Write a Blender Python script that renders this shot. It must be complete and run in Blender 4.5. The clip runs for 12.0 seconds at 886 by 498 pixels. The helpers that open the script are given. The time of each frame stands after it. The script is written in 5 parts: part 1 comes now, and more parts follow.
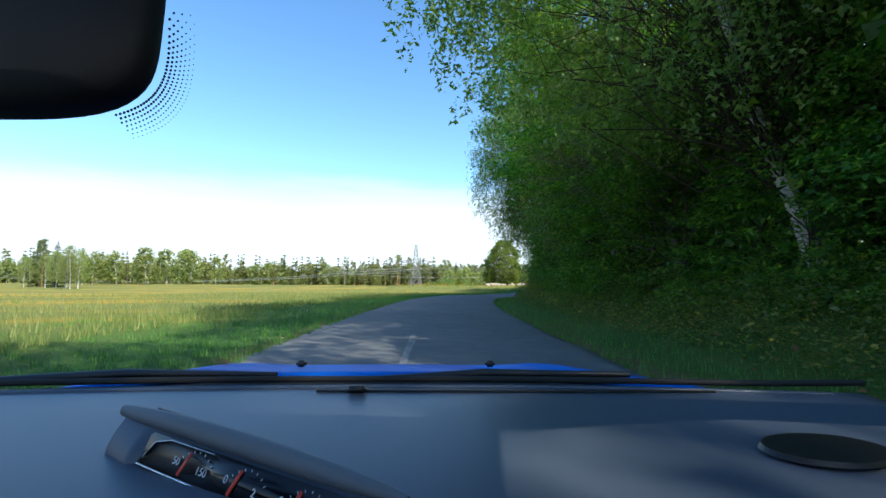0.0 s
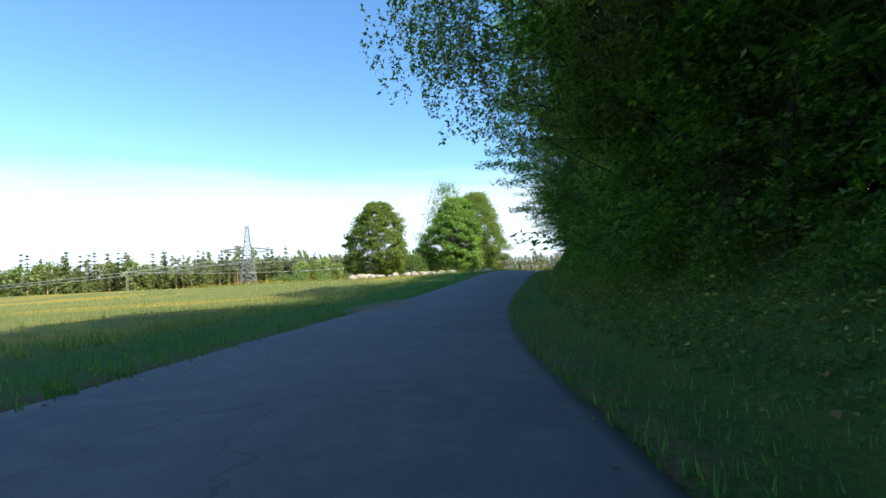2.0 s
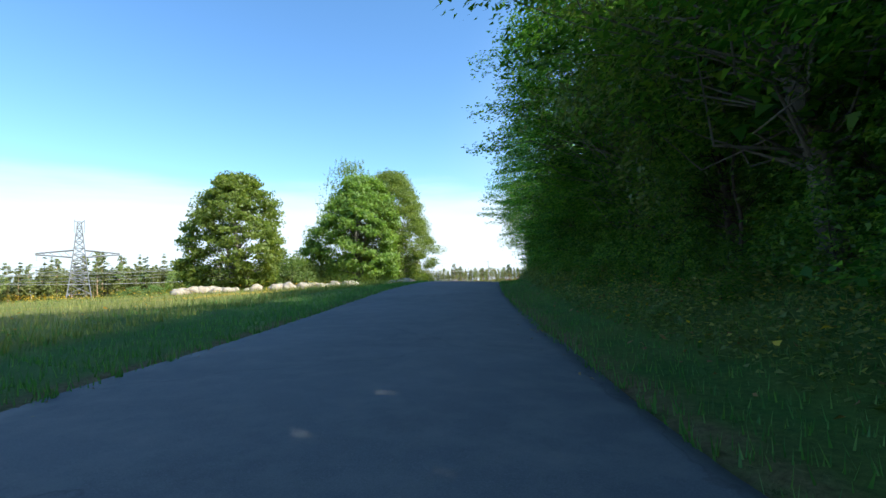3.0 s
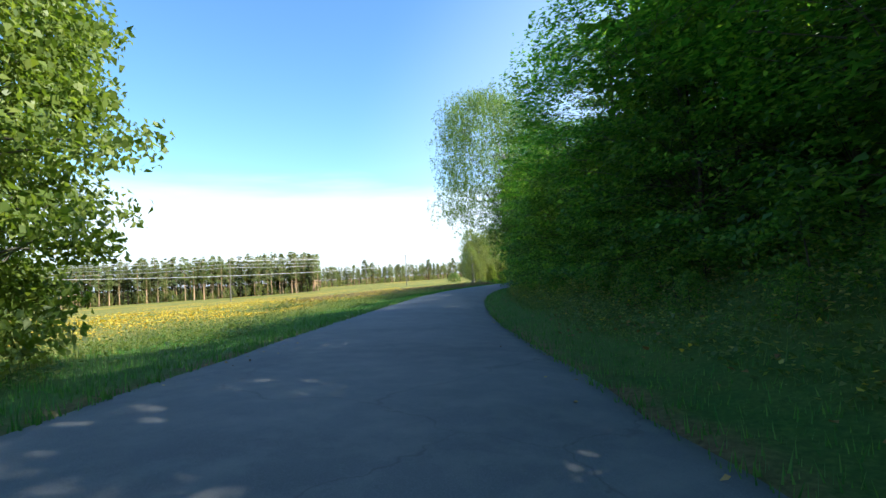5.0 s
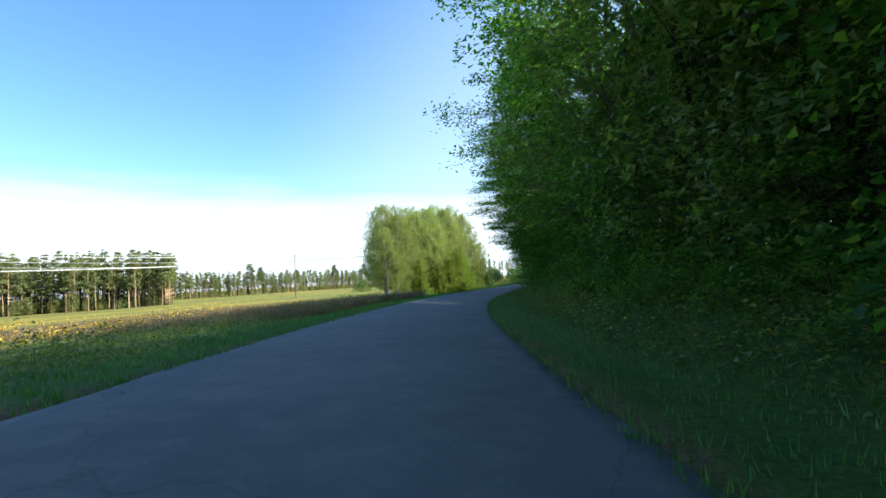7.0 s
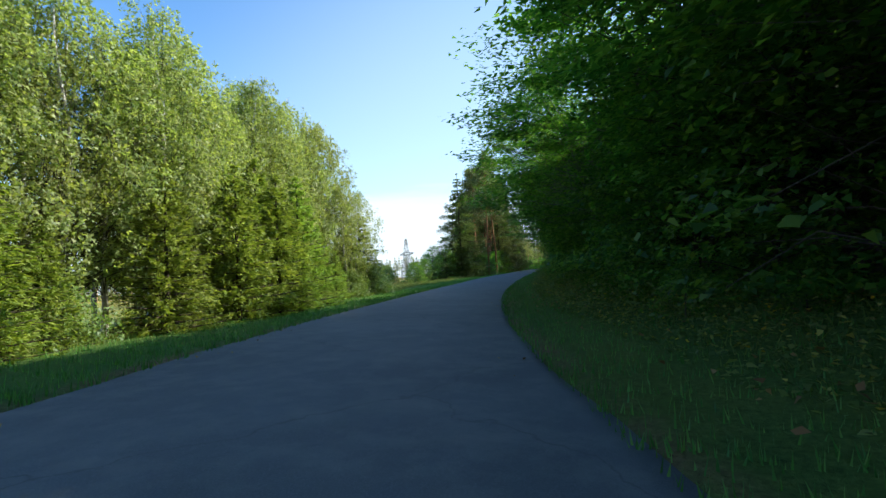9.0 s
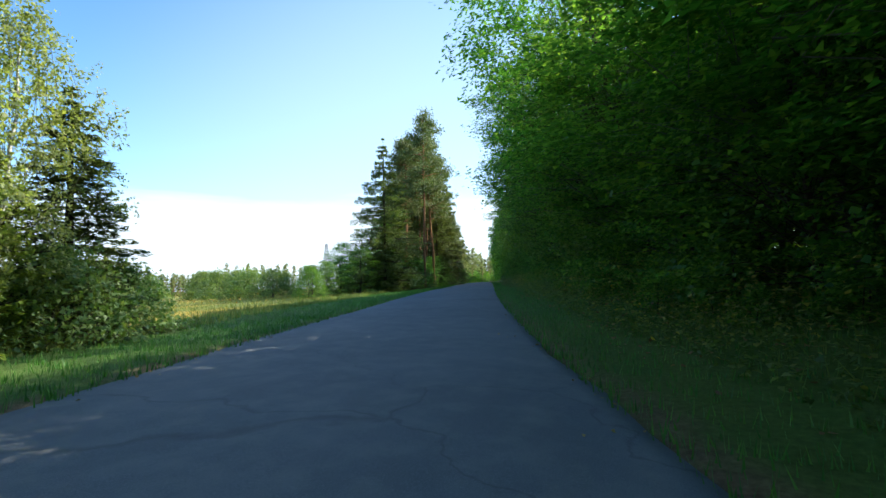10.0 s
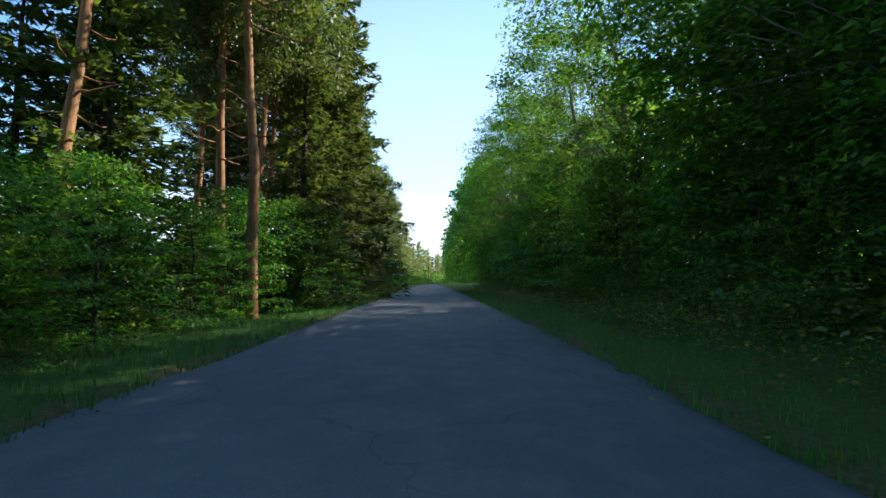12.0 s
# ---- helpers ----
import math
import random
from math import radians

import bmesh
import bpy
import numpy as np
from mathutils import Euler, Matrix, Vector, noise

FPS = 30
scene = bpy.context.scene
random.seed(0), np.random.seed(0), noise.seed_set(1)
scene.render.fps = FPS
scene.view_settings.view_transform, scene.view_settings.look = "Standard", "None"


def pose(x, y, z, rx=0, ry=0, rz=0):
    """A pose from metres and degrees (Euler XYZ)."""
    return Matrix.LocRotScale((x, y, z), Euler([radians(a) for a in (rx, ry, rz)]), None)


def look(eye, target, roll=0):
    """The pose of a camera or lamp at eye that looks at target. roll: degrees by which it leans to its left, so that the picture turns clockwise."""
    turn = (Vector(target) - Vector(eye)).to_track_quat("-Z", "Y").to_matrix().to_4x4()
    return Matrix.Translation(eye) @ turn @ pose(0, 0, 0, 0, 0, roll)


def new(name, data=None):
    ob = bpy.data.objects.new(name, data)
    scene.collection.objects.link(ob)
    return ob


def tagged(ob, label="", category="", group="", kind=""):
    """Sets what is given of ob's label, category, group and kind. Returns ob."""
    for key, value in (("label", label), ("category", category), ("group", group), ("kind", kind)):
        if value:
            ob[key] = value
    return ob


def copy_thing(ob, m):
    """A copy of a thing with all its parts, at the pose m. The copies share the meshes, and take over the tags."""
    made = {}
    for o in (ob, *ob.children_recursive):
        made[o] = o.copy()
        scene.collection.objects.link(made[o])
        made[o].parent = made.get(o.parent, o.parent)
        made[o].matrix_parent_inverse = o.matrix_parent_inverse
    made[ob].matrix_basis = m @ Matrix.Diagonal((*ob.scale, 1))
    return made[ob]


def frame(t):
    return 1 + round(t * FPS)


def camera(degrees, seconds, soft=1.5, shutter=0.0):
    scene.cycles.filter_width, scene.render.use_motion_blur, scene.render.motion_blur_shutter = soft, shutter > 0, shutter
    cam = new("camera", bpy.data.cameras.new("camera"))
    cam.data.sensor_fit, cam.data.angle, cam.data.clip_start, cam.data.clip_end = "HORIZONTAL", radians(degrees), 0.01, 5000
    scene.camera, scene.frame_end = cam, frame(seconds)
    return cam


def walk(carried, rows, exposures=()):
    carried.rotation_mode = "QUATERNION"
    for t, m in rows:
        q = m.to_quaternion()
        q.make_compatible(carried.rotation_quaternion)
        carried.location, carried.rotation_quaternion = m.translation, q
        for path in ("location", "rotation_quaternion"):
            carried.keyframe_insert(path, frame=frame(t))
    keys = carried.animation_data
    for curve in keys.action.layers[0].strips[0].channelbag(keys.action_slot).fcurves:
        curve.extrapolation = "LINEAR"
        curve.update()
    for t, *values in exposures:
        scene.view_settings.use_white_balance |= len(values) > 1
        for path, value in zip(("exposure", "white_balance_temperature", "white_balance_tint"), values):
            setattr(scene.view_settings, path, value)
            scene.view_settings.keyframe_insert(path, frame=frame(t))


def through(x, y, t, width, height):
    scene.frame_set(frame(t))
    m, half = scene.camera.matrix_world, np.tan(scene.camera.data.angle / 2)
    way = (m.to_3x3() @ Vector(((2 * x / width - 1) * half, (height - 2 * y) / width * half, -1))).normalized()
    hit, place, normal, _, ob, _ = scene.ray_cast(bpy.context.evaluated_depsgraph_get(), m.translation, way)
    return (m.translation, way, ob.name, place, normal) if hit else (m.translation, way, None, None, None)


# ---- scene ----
# seconds, place, pitch (up), yaw (to the left) and roll in degrees
PATH = [
    (0.0, 0.000, 0.000, 1.130, 3.87, 0.91, 0.20),
    (0.2, -0.127, 5.003, 1.120, 3.71, -0.20, -0.12),
    (0.4, -0.156, 9.987, 1.106, 3.69, -1.34, -0.43),
    (0.6, -0.084, 14.950, 1.089, 3.66, -2.55, -0.77),
    (0.8, 0.096, 19.889, 1.068, 3.72, -3.85, -1.14),
    (1.0, 0.393, 24.802, 1.042, 3.63, -5.28, -1.50),
    (1.2, 0.816, 29.685, 1.006, 3.48, -6.86, -1.88),
    (1.4, 1.379, 34.532, 0.956, 3.23, -8.63, -2.25),
    (1.6, 2.098, 39.338, 0.888, 3.02, -10.63, -2.52),
    (1.8, 2.988, 44.094, 0.802, 2.82, -12.81, -2.68),
    (2.0, 4.059, 48.791, 0.700, 2.56, -15.09, -2.80),
    (2.2, 5.312, 53.422, 0.586, 2.34, -17.38, -2.91),
    (2.4, 6.739, 57.980, 0.468, 2.22, -19.58, -2.97),
    (2.6, 8.328, 62.462, 0.372, 2.39, -21.64, -2.88),
    (2.8, 10.063, 66.868, 0.321, 3.01, -23.53, -2.62),
    (3.0, 11.926, 71.198, 0.321, 3.83, -25.20, -2.40),
    (3.2, 13.897, 75.456, 0.379, 4.49, -26.64, -2.32),
    (3.4, 15.955, 79.644, 0.500, 5.85, -27.90, -2.30),
    (3.6, 18.091, 83.767, 0.673, 6.40, -29.07, -2.31),
    (3.8, 20.297, 87.823, 0.876, 6.57, -30.21, -2.38),
    (4.0, 22.572, 91.814, 1.075, 6.29, -31.37, -2.49),
    (4.2, 24.914, 95.737, 1.233, 5.60, -32.48, -2.60),
    (4.4, 27.313, 99.596, 1.329, 4.75, -33.44, -2.72),
    (4.6, 29.757, 103.397, 1.354, 3.84, -34.19, -2.85),
    (4.8, 32.230, 107.151, 1.308, 3.48, -34.76, -3.00),
    (5.0, 34.723, 110.861, 1.209, 2.91, -35.25, -3.21),
    (5.2, 37.236, 114.528, 1.078, 2.46, -35.81, -3.44),
    (5.4, 39.776, 118.147, 0.938, 2.19, -36.55, -3.59),
    (5.6, 42.355, 121.708, 0.804, 2.22, -37.48, -3.54),
    (5.8, 44.980, 125.204, 0.692, 2.46, -38.55, -3.32),
    (6.0, 47.658, 128.628, 0.611, 3.05, -39.71, -3.10),
    (6.2, 50.406, 131.996, 0.550, 3.42, -40.92, -2.99),
    (6.4, 53.242, 135.324, 0.499, 3.34, -42.14, -2.92),
    (6.6, 56.163, 138.610, 0.453, 3.35, -43.33, -2.89),
    (6.8, 59.166, 141.855, 0.406, 3.47, -44.44, -2.92),
    (7.0, 62.247, 145.061, 0.353, 3.49, -45.47, -2.99),
    (7.2, 65.401, 148.229, 0.294, 3.41, -46.46, -3.07),
    (7.4, 68.627, 151.360, 0.229, 3.30, -47.45, -3.16),
    (7.6, 71.925, 154.451, 0.157, 3.18, -48.49, -3.24),
    (7.8, 75.300, 157.495, 0.080, 3.05, -49.62, -3.35),
    (8.0, 78.755, 160.486, 0.000, 2.91, -50.85, -3.46),
    (8.2, 82.296, 163.412, -0.078, 2.79, -52.23, -3.56),
    (8.4, 85.930, 166.263, -0.151, 2.82, -53.77, -3.60),
    (8.6, 89.664, 169.025, -0.216, 2.97, -55.46, -3.59),
    (8.8, 93.499, 171.685, -0.272, 3.02, -57.26, -3.54),
    (9.0, 97.439, 174.236, -0.319, 3.02, -59.11, -3.40),
    (9.2, 101.485, 176.671, -0.354, 3.20, -60.99, -3.12),
    (9.4, 105.638, 178.991, -0.377, 3.54, -62.84, -2.77),
    (9.6, 109.892, 181.194, -0.386, 3.92, -64.58, -2.44),
    (9.8, 114.241, 183.287, -0.379, 4.14, -66.18, -2.11),
    (10.0, 118.674, 185.279, -0.358, 4.11, -67.59, -1.80),
    (10.2, 123.184, 187.182, -0.320, 4.22, -68.84, -1.55),
    (10.4, 127.764, 189.003, -0.266, 4.34, -69.96, -1.32),
    (10.6, 132.410, 190.752, -0.197, 4.48, -70.97, -1.08),
    (10.8, 137.116, 192.434, -0.117, 4.70, -71.87, -0.82),
    (11.0, 141.879, 194.059, -0.030, 5.01, -72.63, -0.60),
    (11.2, 146.694, 195.638, 0.056, 5.19, -73.22, -0.46),
    (11.4, 151.554, 197.187, 0.133, 5.16, -73.60, -0.36),
    (11.6, 156.456, 198.722, 0.196, 4.81, -73.83, -0.24),
    (11.8, 161.395, 200.250, 0.241, 4.32, -73.98, -0.12),
    (12.0, 166.371, 201.775, 0.266, 4.04, -74.15, 0.00),
]
cam = camera(85.76, 12.0)
walk(cam, [(t, pose(x, y, z, 90 + pitch, 0, yaw) @ pose(0, 0, 0, 0, 0, roll)) for t, x, y, z, pitch, yaw, roll in PATH], [(0.0, 1.0, 5700, 3.0), (3.0, 1.02, 5700, 3.0), (5.0, 1.2, 5700, 3.0), (6.5, 1.15, 5700, 3.0), (8.5, 1.0, 5700, 3.0), (9.5, 1.15, 5700, 3.0), (11.0, 1.3, 5700, 3.0), (12.0, 1.3, 5700, 3.0)])

# ---- world, sun ----
SUN_AZ, SUN_EL = 138.0, 40.0      # degrees, clockwise from +y, and above the ground


def make_world():
    w = bpy.data.worlds.new("sky")
    scene.world = w
    w.use_nodes = True
    nt = w.node_tree
    nt.nodes.clear()
    out = nt.nodes.new("ShaderNodeOutputWorld")
    bg = nt.nodes.new("ShaderNodeBackground")
    sky = nt.nodes.new("ShaderNodeTexSky")
    sky.sky_type, sky.sun_disc = "NISHITA", False
    sky.sun_elevation, sky.sun_rotation = radians(SUN_EL), radians(SUN_AZ)
    sky.air_density, sky.dust_density, sky.ozone_density = 1.0, 0.3, 1.2
    co = nt.nodes.new("ShaderNodeTexCoord")
    sep = nt.nodes.new("ShaderNodeSeparateXYZ")
    nt.links.new(co.outputs["Generated"], sep.inputs[0])
    # a bank of white cloud low over the horizon, with a ragged upper edge
    mp = nt.nodes.new("ShaderNodeMapping")
    mp.inputs["Scale"].default_value = (1.6, 1.6, 14.0)
    nt.links.new(co.outputs["Generated"], mp.inputs["Vector"])
    nz = nt.nodes.new("ShaderNodeTexNoise")
    nz.inputs["Scale"].default_value, nz.inputs["Detail"].default_value = 1.7, 7.0
    nz.inputs["Roughness"].default_value = 0.55
    nt.links.new(mp.outputs[0], nz.inputs["Vector"])
    ma = nt.nodes.new("ShaderNodeMath")
    ma.operation = "MULTIPLY_ADD"
    ma.inputs[1].default_value, ma.inputs[2].default_value = 0.10, -0.05
    nt.links.new(nz.outputs["Fac"], ma.inputs[0])
    ad = nt.nodes.new("ShaderNodeMath")
    ad.operation = "ADD"
    nt.links.new(sep.outputs["Z"], ad.inputs[0])
    nt.links.new(ma.outputs[0], ad.inputs[1])
    ramp = nt.nodes.new("ShaderNodeMapRange")
    ramp.interpolation_type = "SMOOTHSTEP"
    ramp.inputs["From Min"].default_value, ramp.inputs["From Max"].default_value = 0.13, 0.215
    ramp.inputs["To Min"].default_value, ramp.inputs["To Max"].default_value = 0.93, 0.0
    nt.links.new(ad.outputs[0], ramp.inputs["Value"])
    # thin haze, thickest to the east-north-east
    dt = nt.nodes.new("ShaderNodeVectorMath")
    dt.operation = "DOT_PRODUCT"
    dt.inputs[1].default_value = (math.sin(radians(68)), math.cos(radians(68)), 0.0)
    nt.links.new(co.outputs["Generated"], dt.inputs[0])
    hz = nt.nodes.new("ShaderNodeMapRange")
    hz.interpolation_type = "SMOOTHSTEP"
    hz.inputs["From Min"].default_value, hz.inputs["From Max"].default_value = 0.68, 1.0
    hz.inputs["To Min"].default_value, hz.inputs["To Max"].default_value = 0.0, 0.42
    nt.links.new(dt.outputs["Value"], hz.inputs["Value"])
    mx = nt.nodes.new("ShaderNodeMath")
    mx.operation = "MAXIMUM"
    nt.links.new(ramp.outputs[0], mx.inputs[0])
    nt.links.new(hz.outputs[0], mx.inputs[1])
    mix = nt.nodes.new("ShaderNodeMix")
    mix.data_type = "RGBA"
    nt.links.new(mx.outputs[0], mix.inputs[0])
    hs = nt.nodes.new("ShaderNodeHueSaturation")
    hs.inputs["Saturation"].default_value, hs.inputs["Value"].default_value = 1.14, 1.15
    nt.links.new(sky.outputs[0], hs.inputs["Color"])
    nt.links.new(hs.outputs[0], mix.inputs[6])
    mix.inputs[7].default_value = (5.0, 5.15, 5.3, 1)
    nt.links.new(mix.outputs[2], bg.inputs["Color"])
    bg.inputs["Strength"].default_value = 0.115
    nt.links.new(bg.outputs[0], out.inputs["Surface"])


make_world()
sun = new("sun", bpy.data.lights.new("sun", "SUN"))
sun.data.energy, sun.data.angle, sun.data.color = 5.0, radians(0.53), (1.0, 0.87, 0.68)
_d = Vector((math.sin(radians(SUN_AZ)) * math.cos(radians(SUN_EL)), math.cos(radians(SUN_AZ)) * math.cos(radians(SUN_EL)), math.sin(radians(SUN_EL))))
sun.matrix_world = look(_d * 200, (0, 0, 0))

# ---- materials ----


class Nodes:
    """A small helper to write node materials."""

    def __init__(self, name):
        self.m = bpy.data.materials.new(name)
        self.m.use_nodes = True
        self.t = self.m.node_tree
        self.b = self.t.nodes["Principled BSDF"]
        self.out = self.t.nodes["Material Output"]

    def node(self, kind, **kw):
        n = self.t.nodes.new(kind)
        for k, v in kw.items():
            n.inputs[k.replace("_", " ")].default_value = v
        return n

    def link(self, a, b):
        self.t.links.new(a, b)

    def coords(self, which="Object", scale=(1, 1, 1)):
        c = self.t.nodes.new("ShaderNodeTexCoord")
        m = self.t.nodes.new("ShaderNodeMapping")
        m.inputs["Scale"].default_value = scale
        self.link(c.outputs[which], m.inputs[0])
        return m.outputs[0]

    def noise(self, vec, scale, detail=4.0, rough=0.55, dist=0.0):
        n = self.node("ShaderNodeTexNoise", Scale=scale, Detail=detail, Roughness=rough, Distortion=dist)
        self.link(vec, n.inputs["Vector"])
        return n.outputs["Fac"]

    def ramp(self, fac, stops):
        n = self.t.nodes.new("ShaderNodeValToRGB")
        e = n.color_ramp.elements
        while len(e) < len(stops):
            e.new(0.5)
        for q, (p, c) in zip(e, stops):
            q.position, q.color = p, (*c, 1)
        self.link(fac, n.inputs[0])
        return n.outputs["Color"]

    def mix(self, fac, a, b, mode="MIX"):
        n = self.t.nodes.new("ShaderNodeMix")
        n.data_type, n.blend_type = "RGBA", mode
        for v, i in ((fac, 0), (a, 6), (b, 7)):
            if isinstance(v, (int, float)):
                n.inputs[i].default_value = v
            elif isinstance(v, tuple):
                n.inputs[i].default_value = (*v, 1)
            else:
                self.link(v, n.inputs[i])
        return n.outputs[2]

    def bump(self, fac, strength, distance=0.02):
        n = self.node("ShaderNodeBump", Strength=strength, Distance=distance)
        self.link(fac, n.inputs["Height"])
        self.link(n.outputs[0], self.b.inputs["Normal"])

    def base(self, c):
        if isinstance(c, tuple):
            self.b.inputs["Base Color"].default_value = (*c, 1)
        else:
            self.link(c, self.b.inputs["Base Color"])

    def rough(self, r, metal=0.0, spec=0.5):
        self.b.inputs["Roughness"].default_value = r
        self.b.inputs["Metallic"].default_value = metal
        self.b.inputs["Specular IOR Level"].default_value = spec


def leaf_material(name, dark, mid, light, through=0.35, gloss=0.45):
    """Leaves: a hue for each leaf and each tree, some light through the blade."""
    k = Nodes(name)
    g = k.t.nodes.new("ShaderNodeNewGeometry")
    o = k.t.nodes.new("ShaderNodeObjectInfo")
    c1 = k.ramp(g.outputs["Random Per Island"], [(0.0, dark), (0.55, mid), (1.0, light)])
    hs = k.node("ShaderNodeHueSaturation", Saturation=1.0)
    mr = k.node("ShaderNodeMapRange")
    mr.inputs["To Min"].default_value, mr.inputs["To Max"].default_value = 0.84, 1.2
    k.link(o.outputs["Random"], mr.inputs["Value"])
    k.link(mr.outputs[0], hs.inputs["Value"])
    m2 = k.node("ShaderNodeMapRange")
    m2.inputs["To Min"].default_value, m2.inputs["To Max"].default_value = 0.485, 0.51
    k.link(o.outputs["Random"], m2.inputs["Value"])
    k.link(m2.outputs[0], hs.inputs["Hue"])
    k.link(c1, hs.inputs["Color"])
    k.link(hs.outputs[0], k.b.inputs["Base Color"])
    k.rough(gloss, 0, 0.4)
    tr = k.t.nodes.new("ShaderNodeBsdfTranslucent")
    tc = k.mix(1.0, hs.outputs[0], (1.5, 1.55, 0.55), "MULTIPLY")
    k.link(tc, tr.inputs["Color"])
    ms = k.t.nodes.new("ShaderNodeMixShader")
    ms.inputs[0].default_value = through
    k.link(k.b.outputs[0], ms.inputs[1])
    k.link(tr.outputs[0], ms.inputs[2])
    k.link(ms.outputs[0], k.out.inputs["Surface"])
    return k.m


LEAF_MAPLE = leaf_material("maple_leaves", (0.034, 0.09, 0.018), (0.085, 0.195, 0.034), (0.2, 0.31, 0.055), 0.62)
LEAF_OAK = leaf_material("oak_leaves", (0.09, 0.15, 0.028), (0.18, 0.265, 0.05), (0.27, 0.34, 0.08), 0.5)
# grove and far birches: sunlight put into the leaf colour, a lighter copy
LEAF_BIRCH_SUN = leaf_material("birch_leaves", (0.13, 0.17, 0.06), (0.235, 0.28, 0.1), (0.36, 0.38, 0.155), 0.55)
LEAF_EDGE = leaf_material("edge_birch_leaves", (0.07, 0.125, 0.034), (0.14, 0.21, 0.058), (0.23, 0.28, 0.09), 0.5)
LEAF_WILLOW = leaf_material("willow_leaves", (0.09, 0.15, 0.045), (0.15, 0.22, 0.065), (0.22, 0.28, 0.095), 0.5)
NEEDLE_SPRUCE = leaf_material("spruce_needles", (0.05, 0.08, 0.028), (0.1, 0.135, 0.04), (0.17, 0.19, 0.055), 0.3, 0.6)
NEEDLE_YOUNG = leaf_material("young_spruce_needles", (0.12, 0.18, 0.035), (0.225, 0.3, 0.054), (0.33, 0.385, 0.085), 0.45, 0.6)
NEEDLE_PINE = leaf_material("pine_needles", (0.065, 0.095, 0.035), (0.12, 0.15, 0.05), (0.18, 0.2, 0.07), 0.25, 0.6)
# far pines: aerial haze put into the needle colour as a paler copy
NEEDLE_HAZED = leaf_material("hazed_pine_needles", (0.14, 0.17, 0.08), (0.23, 0.265, 0.125), (0.32, 0.34, 0.16), 0.45, 0.7)
GRASS_BLADE = leaf_material("grass_blades", (0.04, 0.11, 0.02), (0.075, 0.18, 0.032), (0.14, 0.235, 0.055), 0.35, 0.5)
MEADOW_BLADE = leaf_material("meadow_grass", (0.12, 0.17, 0.042), (0.2, 0.235, 0.068), (0.29, 0.29, 0.1), 0.35, 0.6)
FLOWER = leaf_material("yellow_flowers", (0.35, 0.2, 0.01), (0.55, 0.36, 0.02), (0.65, 0.5, 0.08), 0.3, 0.6)
SEED_HEAD = leaf_material("seed_heads", (0.15, 0.11, 0.085), (0.24, 0.18, 0.13), (0.33, 0.27, 0.18), 0.3, 0.7)
YELLOWED = leaf_material("yellowed_weeds", (0.12, 0.13, 0.03), (0.24, 0.22, 0.05), (0.4, 0.32, 0.08), 0.35, 0.6)
DRY = leaf_material("dry_leaves", (0.14, 0.07, 0.025), (0.25, 0.14, 0.05), (0.33, 0.22, 0.08), 0.2, 0.6)


def bark(name, a, b, scale, stretch, strength, lenticels=False):
    k = Nodes(name)
    v = k.coords("Object", (1, 1, stretch))
    n = k.noise(v, scale, 6, 0.65)
    col = k.ramp(n, [(0.3, a), (0.7, b)])
    if lenticels:
        v2 = k.coords("Object", (1.2, 1.2, 7))
        n2 = k.noise(v2, 2.6, 5, 0.7)
        f2 = k.ramp(n2, [(0.56, (0, 0, 0)), (0.64, (1, 1, 1))])
        col = k.mix(f2, col, (0.05, 0.045, 0.04))
    k.base(col)
    k.rough(0.9, 0, 0.2)
    k.bump(n, strength, 0.03)
    return k.m


BARK_BROWN = bark("brown_bark", (0.03, 0.024, 0.018), (0.085, 0.068, 0.05), 9, 0.25, 0.8)
BARK_BIRCH = bark("birch_bark", (0.42, 0.39, 0.35), (0.68, 0.65, 0.6), 4, 1.0, 0.3, True)
BARK_PINE = bark("pine_bark", (0.16, 0.075, 0.035), (0.36, 0.19, 0.09), 7, 0.3, 0.8)
# far pine stems: sunlight and distance paleness put into the bark colour
BARK_FAR_LIT = bark("sunlit_pine_bark", (0.4, 0.24, 0.13), (0.6, 0.4, 0.24), 7, 0.3, 0.5)
BARK_GREY = bark("grey_bark", (0.09, 0.085, 0.075), (0.22, 0.2, 0.17), 8, 0.3, 0.7)


def asphalt_material():
    k = Nodes("worn_asphalt")
    v = k.coords("Object")
    fine = k.noise(v, 90, 3, 0.7)
    big = k.noise(v, 0.35, 5, 0.6)
    mid = k.noise(v, 2.2, 6, 0.65)
    c = k.ramp(fine, [(0.25, (0.045, 0.05, 0.056)), (0.55, (0.115, 0.12, 0.126)), (0.8, (0.3, 0.3, 0.3))])
    c = k.mix(0.55, c, k.ramp(big, [(0.3, (0.08, 0.086, 0.094)), (0.7, (0.16, 0.164, 0.168))]))
    c = k.mix(k.ramp(mid, [(0.45, (0, 0, 0)), (0.75, (0.5, 0.5, 0.5))]), c, (0.22, 0.21, 0.19))
    # thin cracks
    vo = k.node("ShaderNodeTexVoronoi", Scale=0.22)
    vo.feature = "DISTANCE_TO_EDGE"
    wob = k.node("ShaderNodeTexNoise", Scale=1.4, Detail=5.0)
    k.link(v, wob.inputs["Vector"])
    vm = k.t.nodes.new("ShaderNodeVectorMath")
    vm.operation = "MULTIPLY_ADD"
    vm.inputs[1].default_value = (0.9, 0.9, 0)
    k.link(wob.outputs["Color"], vm.inputs[0])
    k.link(v, vm.inputs[2])
    k.link(vm.outputs[0], vo.inputs["Vector"])
    crack = k.ramp(vo.outputs["Distance"], [(0.0, (0.4, 0.4, 0.4)), (0.003, (0, 0, 0))])
    c = k.mix(crack, c, (0.04, 0.04, 0.04))
    k.base(c)
    k.rough(0.82, 0, 0.35)
    k.bump(fine, 0.35, 0.01)
    return k.m


ASPHALT = asphalt_material()


